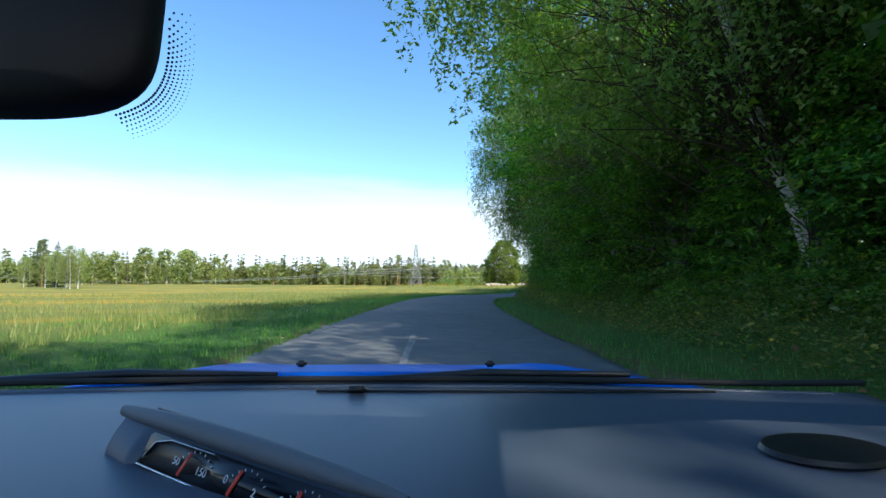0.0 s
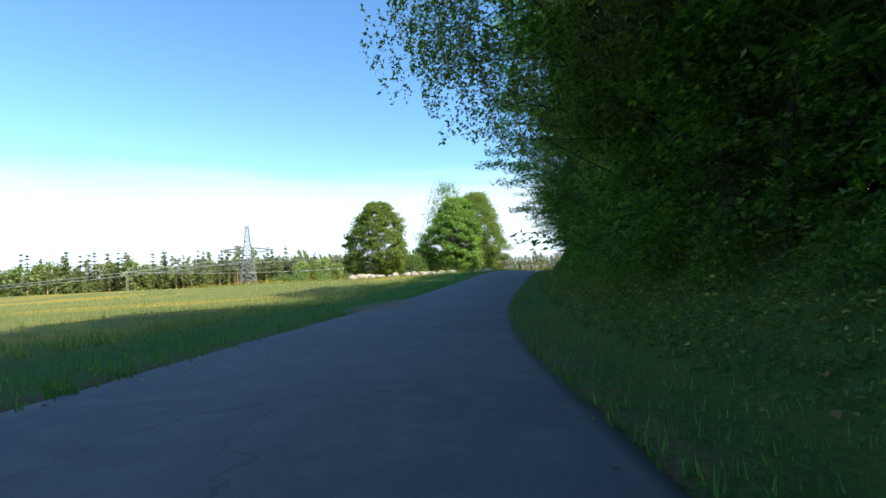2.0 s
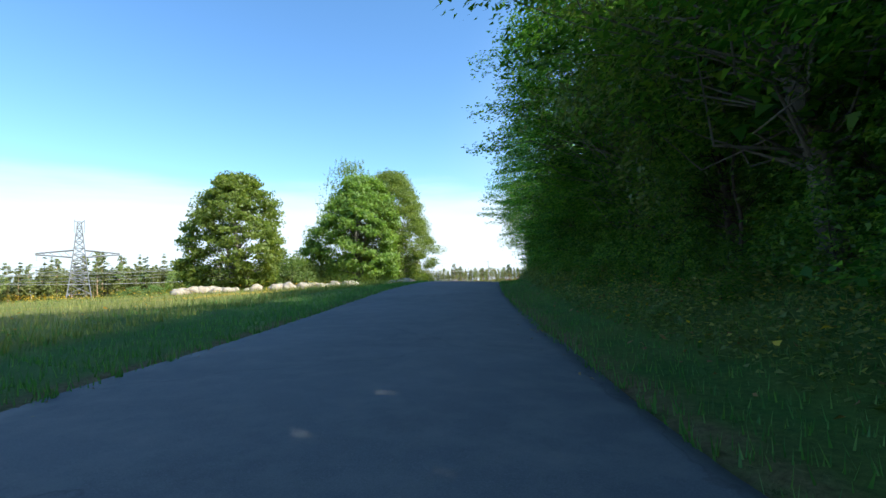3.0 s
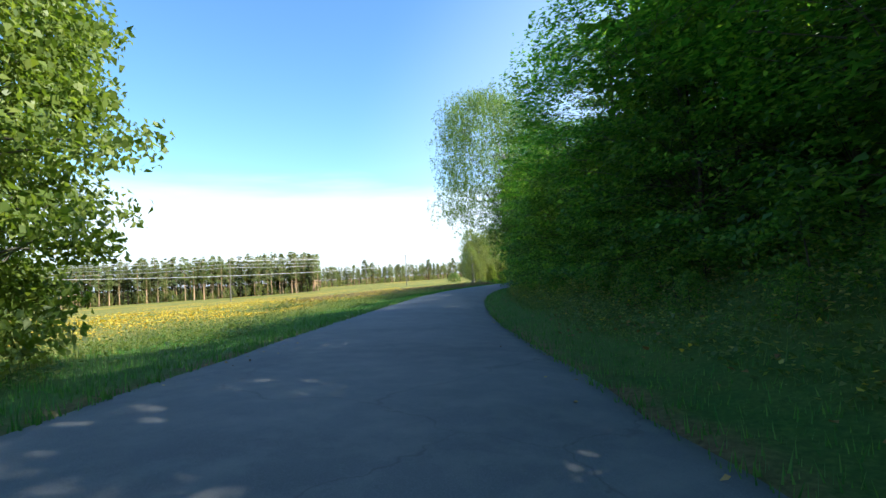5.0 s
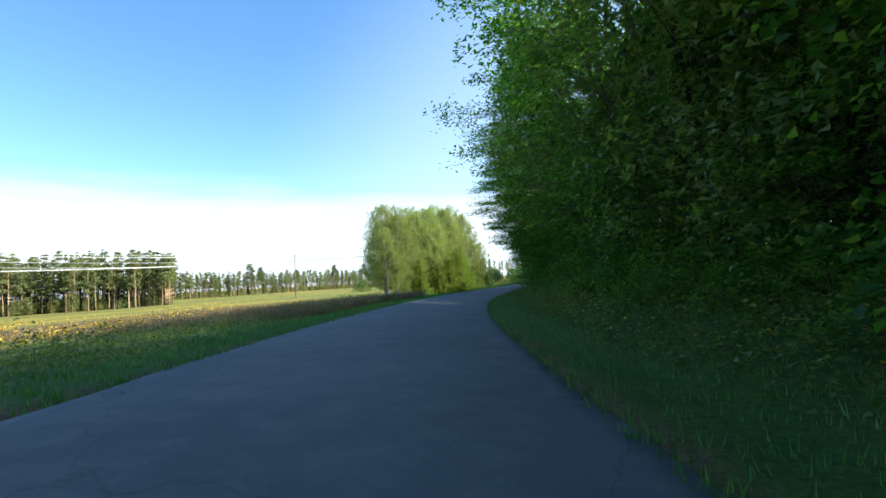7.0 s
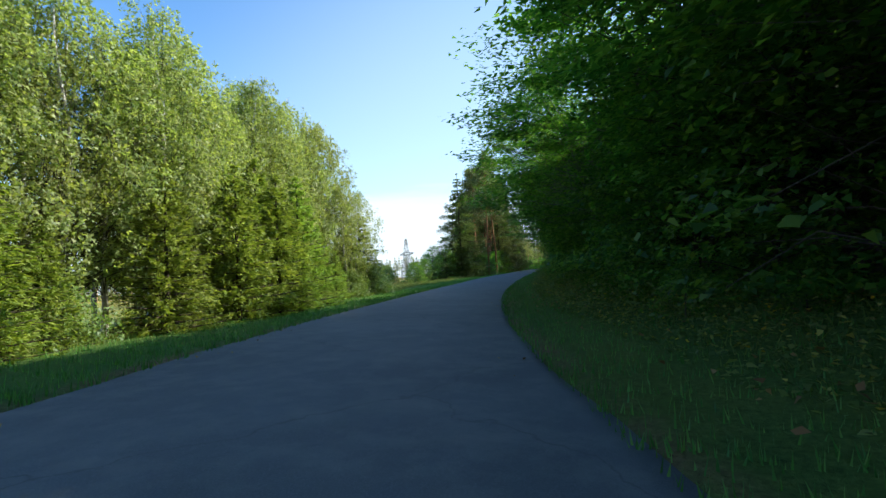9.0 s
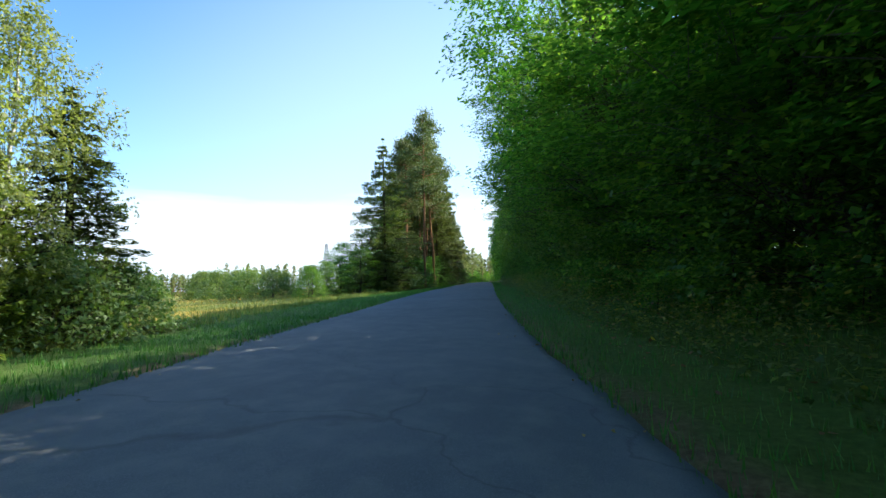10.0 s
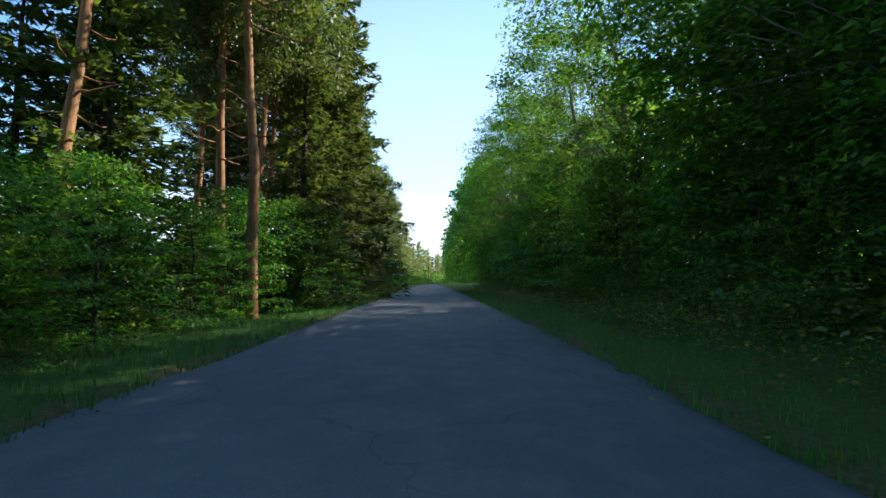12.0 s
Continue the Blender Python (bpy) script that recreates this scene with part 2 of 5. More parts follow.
def ground_material():
    """Meadow and verge turf: green and straw by patches, with earth showing through."""
    k = Nodes("meadow_turf")
    v = k.coords("Object")
    fine = k.noise(v, 14, 6, 0.7)
    mid = k.noise(v, 0.9, 6, 0.65)
    big = k.noise(v, 0.045, 4, 0.55)
    green = k.ramp(fine, [(0.25, (0.028, 0.07, 0.015)), (0.55, (0.062, 0.14, 0.028)), (0.8, (0.12, 0.2, 0.045))])
    straw = k.ramp(fine, [(0.25, (0.09, 0.11, 0.03)), (0.55, (0.19, 0.19, 0.055)), (0.8, (0.32, 0.29, 0.1))])
    # distance from the road, kept with the mesh: mown verge, then ripening meadow
    at = k.t.nodes.new("ShaderNodeAttribute")
    at.attribute_name = "meadow"
    f = k.node("ShaderNodeMath")
    f.operation = "MULTIPLY_ADD"
    k.link(mid, f.inputs[0])
    f.inputs[1].default_value = 0.9
    f.inputs[2].default_value = -0.45
    f2 = k.node("ShaderNodeMath")
    f2.operation = "ADD"
    f2.use_clamp = True
    k.link(at.outputs["Fac"], f2.inputs[0])
    k.link(f.outputs[0], f2.inputs[1])
    c = k.mix(f2.outputs[0], green, straw)
    c = k.mix(k.ramp(big, [(0.42, (0, 0, 0)), (0.62, (0.55, 0.55, 0.55))]), c, k.mix(0.5, green, straw))
    # drifts of yellow flowers out in the meadow
    fl = k.noise(k.coords("Object", (0.03, 0.12, 1)), 1.0, 5, 0.6)
    fm = k.ramp(fl, [(0.5, (0, 0, 0)), (0.6, (0.55, 0.55, 0.55))])
    fm = k.mix(1.0, fm, at.outputs["Color"], "MULTIPLY")
    c = k.mix(fm, c, (0.46, 0.29, 0.035))
    # bare sandy earth and dead leaves along the road's edge
    ed = k.t.nodes.new("ShaderNodeAttribute")
    ed.attribute_name = "shoulder"
    sh = k.node("ShaderNodeMath")
    sh.operation, sh.use_clamp = "MULTIPLY", True
    k.link(ed.outputs["Fac"], sh.inputs[0])
    k.link(k.ramp(mid, [(0.35, (0.1, 0.1, 0.1)), (0.6, (1, 1, 1))]), sh.inputs[1])
    c = k.mix(sh.outputs[0], c, k.ramp(fine, [(0.3, (0.09, 0.06, 0.035)), (0.7, (0.26, 0.18, 0.1))]))
    k.base(c)
    k.rough(0.95, 0, 0.1)
    k.bump(fine, 0.9, 0.08)
    return k.m


TURF = ground_material()

# ---- the line of the road ----
HALF = 2.75                       # half the width of the road
# station in metres along the centre line: heading in degrees (clockwise from +y), height, fall to the right in degrees
LINE = [
    (-60, -1.51, 0.108, -0.2), (-30, -1.66, 0.054, -0.2), (0, -3.03, 0, -0.2), (8, -1.88, -0.018, 0.31), (16, 0.13, -0.045, 0.85),
    (24, 2.44, -0.083, 1.44), (32, 5.18, -0.146, 2.05), (40, 8.13, -0.249, 2.53), (48, 11.73, -0.402, 2.77), (56, 16.45, -0.588, 2.93),
    (64, 22.07, -0.76, 2.87), (72, 25.44, -0.809, 2.46), (80, 26.99, -0.702, 2.31), (88, 28.6, -0.433, 2.32), (96, 30.44, -0.086, 2.47),
    (104, 32.09, 0.16, 2.67), (112, 33.15, 0.207, 2.91), (120, 33.78, 0.06, 3.24), (128, 34.58, -0.184, 3.58), (136, 36.33, -0.411, 3.37),
    (144, 38.76, -0.555, 3.03), (152, 41.14, -0.65, 2.91), (160, 43.37, -0.735, 2.93), (168, 45.28, -0.836, 3.07), (176, 47.11, -0.956, 3.22),
    (184, 49.1, -1.091, 3.4), (192, 51.39, -1.226, 3.57), (200, 54, -1.343, 3.59), (208, 56.86, -1.433, 3.45), (216, 60.31, -1.492, 3.01),
    (224, 64.01, -1.515, 2.44), (232, 67.16, -1.496, 1.91), (240, 69.93, -1.436, 1.49), (248, 71.29, -1.336, 1.11), (256, 72.32, -1.207, 0.72),
    (264, 72.85, -1.071, 0.45), (272, 73.18, -0.959, 0.29), (280, 73.31, -0.885, 0.1), (288, 73.21, -0.865, 0), (300, 72.91, -0.72, 0),
    (320, 72.71, -0.6, 0), (360, 72.51, -0.5, 0), (430, 72.8, -0.5, 0), (520, 79, -0.4, 0), (640, 92, -0.3, 0), (900, 120, 0, 0),
]
_L = np.array(LINE, float)
_S = np.arange(-60, 900.1, 0.5)


def _smooth(a, n=9):
    pad = np.r_[[a[0]] * n, a, [a[-1]] * n]
    return np.convolve(pad, np.ones(2 * n + 1) / (2 * n + 1), "same")[n:-n]


_HD = np.radians(_smooth(np.interp(_S, _L[:, 0], _L[:, 1])))
_ZR = _smooth(np.interp(_S, _L[:, 0], _L[:, 2]))
_BK = np.tan(np.radians(_smooth(np.interp(_S, _L[:, 0], _L[:, 3]), 15)))
_X = np.r_[0, np.cumsum(np.sin((_HD[1:] + _HD[:-1]) / 2) * 0.5)]
_Y = np.r_[0, np.cumsum(np.cos((_HD[1:] + _HD[:-1]) / 2) * 0.5)]
_i0 = int(np.argmin(abs(_S)))
_X, _Y = _X - _X[_i0] + 0.000, _Y - _Y[_i0] + 0.000


def fbm(x, y, scale, seed=0):
    """Cheap smooth variation from a few sines, between about -1 and 1."""
    r = np.random.RandomState(seed)
    v = np.zeros(np.broadcast(np.asarray(x, float), np.asarray(y, float)).shape)
    for k in range(5):
        a, b, c = r.uniform(0, 6.28), r.uniform(0, 6.28), scale * 1.8 ** k
        v = v + np.sin((x * np.cos(a) + y * np.sin(a)) * c + b) / 1.6 ** k
    return v / 2.2


def relief(s, l):
    """Height of the ground at station s, l metres to the right of the centre line."""
    s, l = np.asarray(s, float), np.asarray(l, float)
    # the road leans into the bend, and the ground beside it takes that up
    z = np.interp(s, _S, _ZR) - np.clip(l, -HALF, HALF) * np.interp(s, _S, _BK)
    r = l - HALF
    bank = np.interp(s, [-60, 20, 36, 46, 58, 70, 85, 110, 125, 140, 165, 200, 250, 900], [0.7, 0.8, 1.6, 2.2, 1.7, 0.9, 0.8, 1.5, 1.6, 1.1, 0.9, 0.8, 0.7, 0.6])
    t = np.clip((r - 0.7) / 4.6, 0, 1)
    back = np.clip((r - 10) / 18, 0, 1)
    right = bank * t * t * (3 - 2 * t) * (1 - back * back * (3 - 2 * back)) + 0.02 * np.clip(r - 5.3, 0, 5)
    q = -l - HALF
    w = np.clip((s - 165) / 50, 0, 1)
    w = w * w * (3 - 2 * w)
    dip = np.clip((s - 115) / 30, 0, 1)
    near_fall = np.interp(q, [0, 4, 20, 90, 200, 400, 3500], [0, -0.12, -0.25, -0.6, -0.9, -1.4, -5])
    dip_fall = np.interp(q, [0, 3, 10, 20, 35, 90, 200, 400, 3500], [0, -0.15, -0.5, -0.9, -1.3, -2.4, -3.4, -3.4, -6])
    deep_fall = np.interp(q, [0, 3, 10, 20, 50, 105, 180, 400, 3500], [0, -0.1, -0.4, -0.7, -1.5, -2.2, -2.5, -2.5, -5])
    near_fall = near_fall * (1 - dip) + dip_fall * dip
    left = near_fall * (1 - w) + deep_fall * w - 0.03 * np.clip(q - 0.4, 0, 2)
    z = z + np.where(r > 0, right, 0) + np.where(q > 0, left, 0)
    rough = np.clip(np.maximum(r, q) - 0.2, 0, 6) / 6
    return z + rough * (0.09 * fbm(s, l, 0.35, 3) + 0.05 * fbm(s, l, 1.1, 4))


def at(s, l, dz=0.0):
    """Where station s and offset l lie in the world, on the ground."""
    i = np.clip((np.asarray(s, float) + 60) * 2, 0, len(_S) - 1)
    n = np.arange(len(_S))
    x, y, h = np.interp(i, n, _X), np.interp(i, n, _Y), np.interp(i, n, _HD)
    over = np.asarray(s, float) - np.clip(s, _S[0], _S[-1])
    x, y = x + np.sin(h) * over + l * np.cos(h), y + np.cos(h) * over - l * np.sin(h)
    return np.stack([x, y, relief(np.clip(s, -60, 900), l) + dz], -1)


def near(x, y):
    """Station and offset of a place in the plan."""
    i = int(np.argmin((_X - x) ** 2 + (_Y - y) ** 2))
    return _S[i], (x - _X[i]) * math.cos(_HD[i]) - (y - _Y[i]) * math.sin(_HD[i])


def ground_at(x, y):
    s, l = near(x, y)
    return float(relief(s, l))


def mesh_of(name, verts, faces, mats=(), smooth=False, index=None):
    """A mesh from arrays: verts n x 3, faces m x k."""
    verts, faces = np.asarray(verts, np.float32), np.asarray(faces, np.int32)
    me = bpy.data.meshes.new(name)
    me.vertices.add(len(verts))
    me.vertices.foreach_set("co", verts.ravel())
    k = faces.shape[1]
    me.loops.add(faces.size)
    me.loops.foreach_set("vertex_index", faces.ravel())
    me.polygons.add(len(faces))
    me.polygons.foreach_set("loop_start", np.arange(0, faces.size, k, dtype=np.int32))
    for m in mats:
        me.materials.append(m)
    if index is not None:
        me.polygons.foreach_set("material_index", np.asarray(index, np.int32))
    if smooth:
        me.polygons.foreach_set("use_smooth", np.ones(len(faces), bool))
    me.update(calc_edges=True)
    return me


def grid_faces(rows, cols):
    i = np.arange(rows - 1)[:, None] * cols + np.arange(cols - 1)[None]
    return np.stack([i, i + 1, i + cols + 1, i + cols], -1).reshape(-1, 4)


def part(name, me, parent, label=""):
    ob = new(name, me)
    ob.parent = parent
    return tagged(ob, label)


def bm_mesh(name, bm, mat, smooth=False):
    me = bpy.data.meshes.new(name)
    bm.to_mesh(me)
    bm.free()
    me.materials.append(mat)
    if smooth:
        for p in me.polygons:
            p.use_smooth = True
    return me


# ---- ground and road ----


def build_ground():
    st = np.r_[-2500, -1200, -600, -300, -150, -90, np.arange(-60, 420, 2.5), np.arange(420, 900, 30), 1200, 1800, 2600, 3600]
    lf = np.r_[-3500, -2200, -1400, -900, -600, -420, -300, -230, -190, -150, -120, -95, -75, -60, -48, -38, -30, -24, -19, -15, -12, -10, -8.5, -7.2, -6.2, -5.4, -4.7, -4.1, -3.6, -3.2, -2.95, -2.78]
    rt = np.r_[2.78, 2.95, 3.2, 3.6, 4.1, 4.7, 5.4, 6.2, 7.2, 8.4, 10, 12, 15, 19, 25, 35]
    lat = np.r_[lf, -2.5, 0, 2.5, rt]
    S, L = np.meshgrid(st, lat, indexing="ij")
    P = at(S, L)
    P[..., 2] -= np.where(abs(L) < 2.6, 0.07, np.where(abs(L) < 2.9, 0.012, -0.015))
    jag = np.where((abs(L) > 2.7) & (abs(L) < 3.3), 1.0, 0.0)
    P[..., :2] += (jag * 0.09 * fbm(S * 3, L, 0.9, 8))[..., None]
    far = P[:, -1:, :] + np.array([0.78, -0.62, 0])[None, None] * np.array([20, 55, 120, 320, 1000, 3200])[None, :, None]
    P = np.concatenate([P, far], 1)
    n, m = P.shape[:2]
    me = mesh_of("ground", P.reshape(-1, 3), grid_faces(n, m)[:, ::-1], [TURF], True)
    LL = np.concatenate([L, np.full((n, 6), 200.0)], 1)
    SS = np.concatenate([S, np.repeat(S[:, -1:], 6, 1)], 1)
    q = -LL - HALF
    md = np.clip((q - 3.0 - 2.0 * fbm(SS, LL, 0.08, 9)) / 7, 0, 1)
    md = np.where(LL > 0, 0.12, md)
    a = me.attributes.new("meadow", "FLOAT", "POINT")
    a.data.foreach_set("value", md.ravel().astype(np.float32))
    b = me.attributes.new("shoulder", "FLOAT", "POINT")
    b.data.foreach_set("value", np.clip(1.0 - (abs(LL) - 2.85) / 0.4, 0, 1).ravel().astype(np.float32))
    tagged(new("ground", me), "rolling meadow and grassy verge beside the road", "ground", "", "structure")


def build_road():
    st = np.arange(-60, 900.1, 1.25)
    la = np.array([-1.0, -0.985, -0.9, -0.6, -0.3, 0, 0.3, 0.6, 0.9, 0.985, 1.0]) * HALF
    S, L = np.meshgrid(st, la, indexing="ij")
    edge = np.clip((abs(L) - 2.6) / 0.15, 0, 1) * np.sign(L)
    L2 = L + edge * 0.16 * fbm(S, L, 0.7, 11)
    P = at(S, L2 * 0.999)
    z0 = np.interp(S, _S, _ZR) - L * np.interp(S, _S, _BK)
    P[..., 2] = z0 + 0.045 * (1 - (L / HALF) ** 2) - np.where(abs(L) > 2.74, 0.07, 0) + 0.008 * fbm(S, L, 0.8, 5)
    n, m = P.shape[:2]
    me = mesh_of("road", P.reshape(-1, 3), grid_faces(n, m)[:, ::-1], [ASPHALT], True)
    tagged(new("road", me), "narrow worn grey asphalt country road", "road", "", "structure")


build_ground()
build_road()

# ---- trees ----


def tube(path, radii, sides=7):
    """Verts and quad faces of a tapered tube along a path."""
    path, radii = np.asarray(path, float), np.asarray(radii, float)
    d = np.gradient(path, axis=0)
    d /= np.linalg.norm(d, axis=1)[:, None] + 1e-9
    ref = np.where(abs(d[:, 2:3]) > 0.9, np.array([[1.0, 0, 0]]), np.array([[0, 0, 1.0]]))
    u = np.cross(d, ref)
    u /= np.linalg.norm(u, axis=1)[:, None] + 1e-9
    w = np.cross(d, u)
    a = np.linspace(0, 2 * np.pi, sides, endpoint=False)
    v = path[:, None] + radii[:, None, None] * (np.cos(a)[None, :, None] * u[:, None] + np.sin(a)[None, :, None] * w[:, None])
    n = len(path)
    i = np.arange(n - 1)[:, None] * sides + np.arange(sides)[None]
    j = np.arange(n - 1)[:, None] * sides + (np.arange(sides)[None] + 1) % sides
    return v.reshape(-1, 3), np.stack([i, j, j + sides, i + sides], -1).reshape(-1, 4)


def merge(pieces):
    vs, fs, n = [], [], 0
    for v, f in pieces:
        vs.append(v)
        fs.append(f + n)
        n += len(v)
    return np.concatenate(vs), np.concatenate(fs)


def blades(centres, size, r, flat=0.5, narrow=0.62, droop=0.0, jitter=0.35, axis=None, corners=4, face_out=None):
    """One small folded leaf (a kite of four corners) at each centre."""
    n = len(centres)
    nrm = r.normal(size=(n, 3))
    nrm /= np.linalg.norm(nrm, axis=1)[:, None]
    if face_out is None:
        nrm[:, 2] = abs(nrm[:, 2])
        nrm = nrm * (1 - flat) + np.array([0, 0, 1.0]) * flat
    else:
        # leaves turn to the open air and the sky
        nrm = nrm * 0.5 + face_out * 0.3 + np.array([0, 0, 1.0]) * flat
    nrm /= np.linalg.norm(nrm, axis=1)[:, None]
    t = r.normal(size=(n, 3)) if axis is None else axis + r.normal(size=(n, 3)) * 0.3
    t[:, 2] -= droop
    t -= (t * nrm).sum(1)[:, None] * nrm
    t /= np.linalg.norm(t, axis=1)[:, None] + 1e-9
    b = np.cross(nrm, t)
    s = (size * (1 + jitter * r.uniform(-1, 1, n)))[:, None]
    fold = nrm * s * 0.12
    if corners == 3:
        v = np.stack([centres - t * s * 0.45 + b * s * narrow * 0.5, centres + t * s * 0.65 + fold, centres - t * s * 0.45 - b * s * narrow * 0.5], 1)
        return v.reshape(-1, 3), np.arange(3 * n).reshape(-1, 3)
    v = np.stack([centres - t * s * 0.5, centres + b * s * narrow * 0.5 + fold, centres + t * s * 0.5, centres - b * s * narrow * 0.5 + fold], 1)
    v += r.normal(size=v.shape) * s[:, None] * 0.13
    return v.reshape(-1, 3), np.arange(4 * n).reshape(-1, 4)


def limb(a, b, r, sag=0.0, n=5, wob=0.12):
    t = np.linspace(0, 1, n)[:, None]
    a, b = np.asarray(a, float), np.asarray(b, float)
    L = np.linalg.norm(b - a)
    p = a + (b - a) * t + np.array([0, 0, 1.0]) * (sag * L * np.sin(np.pi * t))
    w = r.normal(size=(n, 3)) * wob * L * 0.3
    w[0] = w[-1] = 0
    return p + w * np.sin(np.pi * t)


def tree(name, trunk_me, branch_me, crown_me, crown_label=""):
    ob = new(name)
    part("trunk", trunk_me, ob)
    if branch_me:
        tagged(part("branchwork", branch_me, ob), kind="stuff")
    tagged(part("crown", crown_me, ob, crown_label), kind="stuff")
    return ob


def broadleaf(name, h, rad, base, seed, leaf_mat, bark_mat, leaves=5000, size=0.14, clumps=60, lean=(0, 0), hang=0.0, trunk_r=0.0, skirt=False, egg=0.5, spread=0.2, twin=0, corners=4, twig_mat=None, twig=(5, 5), plate=0.32, skin=0.5, flat=0.35):
    """A broad-leaved tree or shrub: bent trunk, limbs out to many clumps, and leaves round the ends of the limbs."""
    r = np.random.RandomState(seed)
    top = np.array([lean[0], lean[1], h])
    tr = trunk_r or 0.02 * h
    n = 9
    t = np.linspace(0, 1, n)[:, None]
    stem = t * top * np.array([1, 1, 0.9]) + np.c_[np.cumsum(r.normal(0, 0.012 * h, (n, 2)), 0), np.zeros(n)] * np.sqrt(t)
    stem[0] = (0, 0, -0.25)
    rr = tr * np.r_[1.35, np.linspace(1, 0.18, n - 1)]
    trunks = [tube(stem, rr, 8)]
    for k in range(twin):
        a = r.uniform(0, 6.28)
        off = np.array([math.cos(a), math.sin(a), 0])
        st2 = stem * np.array([1, 1, 0.9]) + off * (0.25 + 0.16 * h * t)
        st2[0] = off * 0.2 + np.array([0, 0, -0.25])
        trunks.append(tube(st2, rr * 0.75, 7))
    # clumps fill an uneven egg-shaped crown, most of them near its skin
    br, cen, out = [], [], []
    for k in range(clumps):
        u = (k + r.uniform(0, 1)) / clumps
        a = k * 2.39996 + r.normal(0, 0.3)
        zf = base + (1 - base) * u
        prof = max(0.14, math.sin(math.pi * min(0.99, (u * 0.93 + 0.05) ** egg)) ** 0.62) if not skirt else max(0.13, (1 - u ** 1.8) ** 0.68)
        q = rad * prof * (skin + (1 - skin) * math.sqrt(r.uniform(0.05, 1))) * (1 + 0.28 * math.sin(3 * a + seed) * math.sin(5 * u + seed))
        ctr = np.interp(zf * 0.95, t[:, 0] * 0.9, stem[:, 0]), np.interp(zf * 0.95, t[:, 0] * 0.9, stem[:, 1])
        c = np.array([ctr[0] + q * math.cos(a), ctr[1] + q * math.sin(a), zf * h * 0.97])
        f0 = max(0.08, min(0.86, zf * 0.62 * (0.8 + 0.3 * r.uniform())))
        s0 = np.array([np.interp(f0, t[:, 0], stem[:, m]) for m in range(3)])
        lim = limb(s0, c, r, 0.09 - hang * 0.02, twig[0], 0.42)
        br.append(tube(lim, np.linspace(tr * 0.22 * (1.1 - zf), 0.007, twig[0]), twig[1]))
        cen.append(c)
        out.append(np.array([math.cos(a), math.sin(a), 0]))
    per = leaves // clumps
    pts, axs = [], []
    cr = spread * rad * 1.6 + 0.25
    for c, o in zip(cen, out):
        m = int(per * r.uniform(0.6, 1.4))
        p = np.clip(r.normal(size=(m, 3)), -1.7, 1.7) * np.array([0.5, 0.5, plate]) * cr * r.uniform(0.75, 1.3)
        if hang:
            nl = max(4, m // 9)
            th = np.clip(r.normal(size=(nl, 3)), -1.7, 1.7) * np.array([0.5, 0.5, 0.3]) * cr
            ln = r.uniform(0.4, 1.0, nl) * hang
            pick = r.randint(0, nl, m)
            dz = r.uniform(0, 1, m)
            p = th[pick] + np.c_[r.normal(0, 0.07, (m, 2)), -dz * ln[pick]]
        pts.append(c + p)
        axs.append(np.repeat(o[None], m, 0))
    pts, axs = np.concatenate(pts), np.concatenate(axs)
    axs, pts = axs[pts[:, 2] > 0.08], pts[pts[:, 2] > 0.08]
    v, f = blades(pts, size, r, flat, 0.7, 0.9 if hang else 0.4, 0.35, None, corners, axs)
    return tree(name, mesh_of("trunk", *merge(trunks), [bark_mat], True), mesh_of("branchwork", *merge(br), [twig_mat or bark_mat], True), mesh_of("crown", v, f, [leaf_mat]))


def spruce(name, h, rad, base, seed, mat, whorls=26, per=9, tufts=16, size=0.34, droop=0.35, bark_mat=None, sides=3, taper=0.8, spray=0.16):
    """A spruce: straight trunk, whorls of drooping boughs set with small sprays of needles."""
    r = np.random.RandomState(seed)
    stem = np.c_[np.cumsum(r.normal(0, 0.01, (8, 2)), 0), np.linspace(-0.2, h, 8)]
    tr = mesh_of("trunk", *tube(stem, np.linspace(0.014 * h + 0.03, 0.015, 8), 7), [bark_mat or BARK_BROWN], True)
    br, pts, axs = [], [], []
    for k in range(whorls):
        u = (k + r.uniform(0, 0.8)) / whorls
        z = h * (base + (1 - base) * u)
        L0 = rad * (1 - u) ** taper * r.uniform(0.75, 1.12) + 0.12
        for j in range(per):
            a = j * 6.283 / per + r.uniform(0, 0.7) + k * 0.9
            L = L0 * r.uniform(0.6, 1.15)
            o = np.array([math.cos(a), math.sin(a), 0])
            q = np.linspace(0, 1, 5)[:, None]
            p = np.array([0, 0, z]) + o * L * q + np.array([0, 0, 1.0]) * L * (0.12 * q - droop * q ** 1.6 + 0.14 * q ** 5)
            br.append(tube(p[::2], np.linspace(0.012 * L + 0.012, 0.006, 3), sides))
            m = max(4, int(tufts * L / rad))
            s = np.sqrt(r.uniform(0.04, 1, m))
            c = np.stack([np.interp(s, q[:, 0], p[:, i]) for i in range(3)], 1)
            side = np.cross(o, [0, 0, 1.0])
            wd = r.normal(0, spray, m) * L * (1.15 - s)
            c += side * wd[:, None] + np.array([0, 0, 1.0]) * (-abs(r.normal(0, 0.06 * L + 0.05, m)))[:, None]
            pts.append(c)
            axs.append(o + side * np.sign(wd)[:, None] * 0.6 + np.array([0, 0, -0.45]))
    pts, axs = np.concatenate(pts), np.concatenate(axs)
    v, f = blades(pts, size, r, 0.45, 0.42, 0.2, 0.4, axs, 3)
    return tree(name, tr, mesh_of("branchwork", *merge(br), [BARK_BROWN], True), mesh_of("crown", v, f, [mat]))


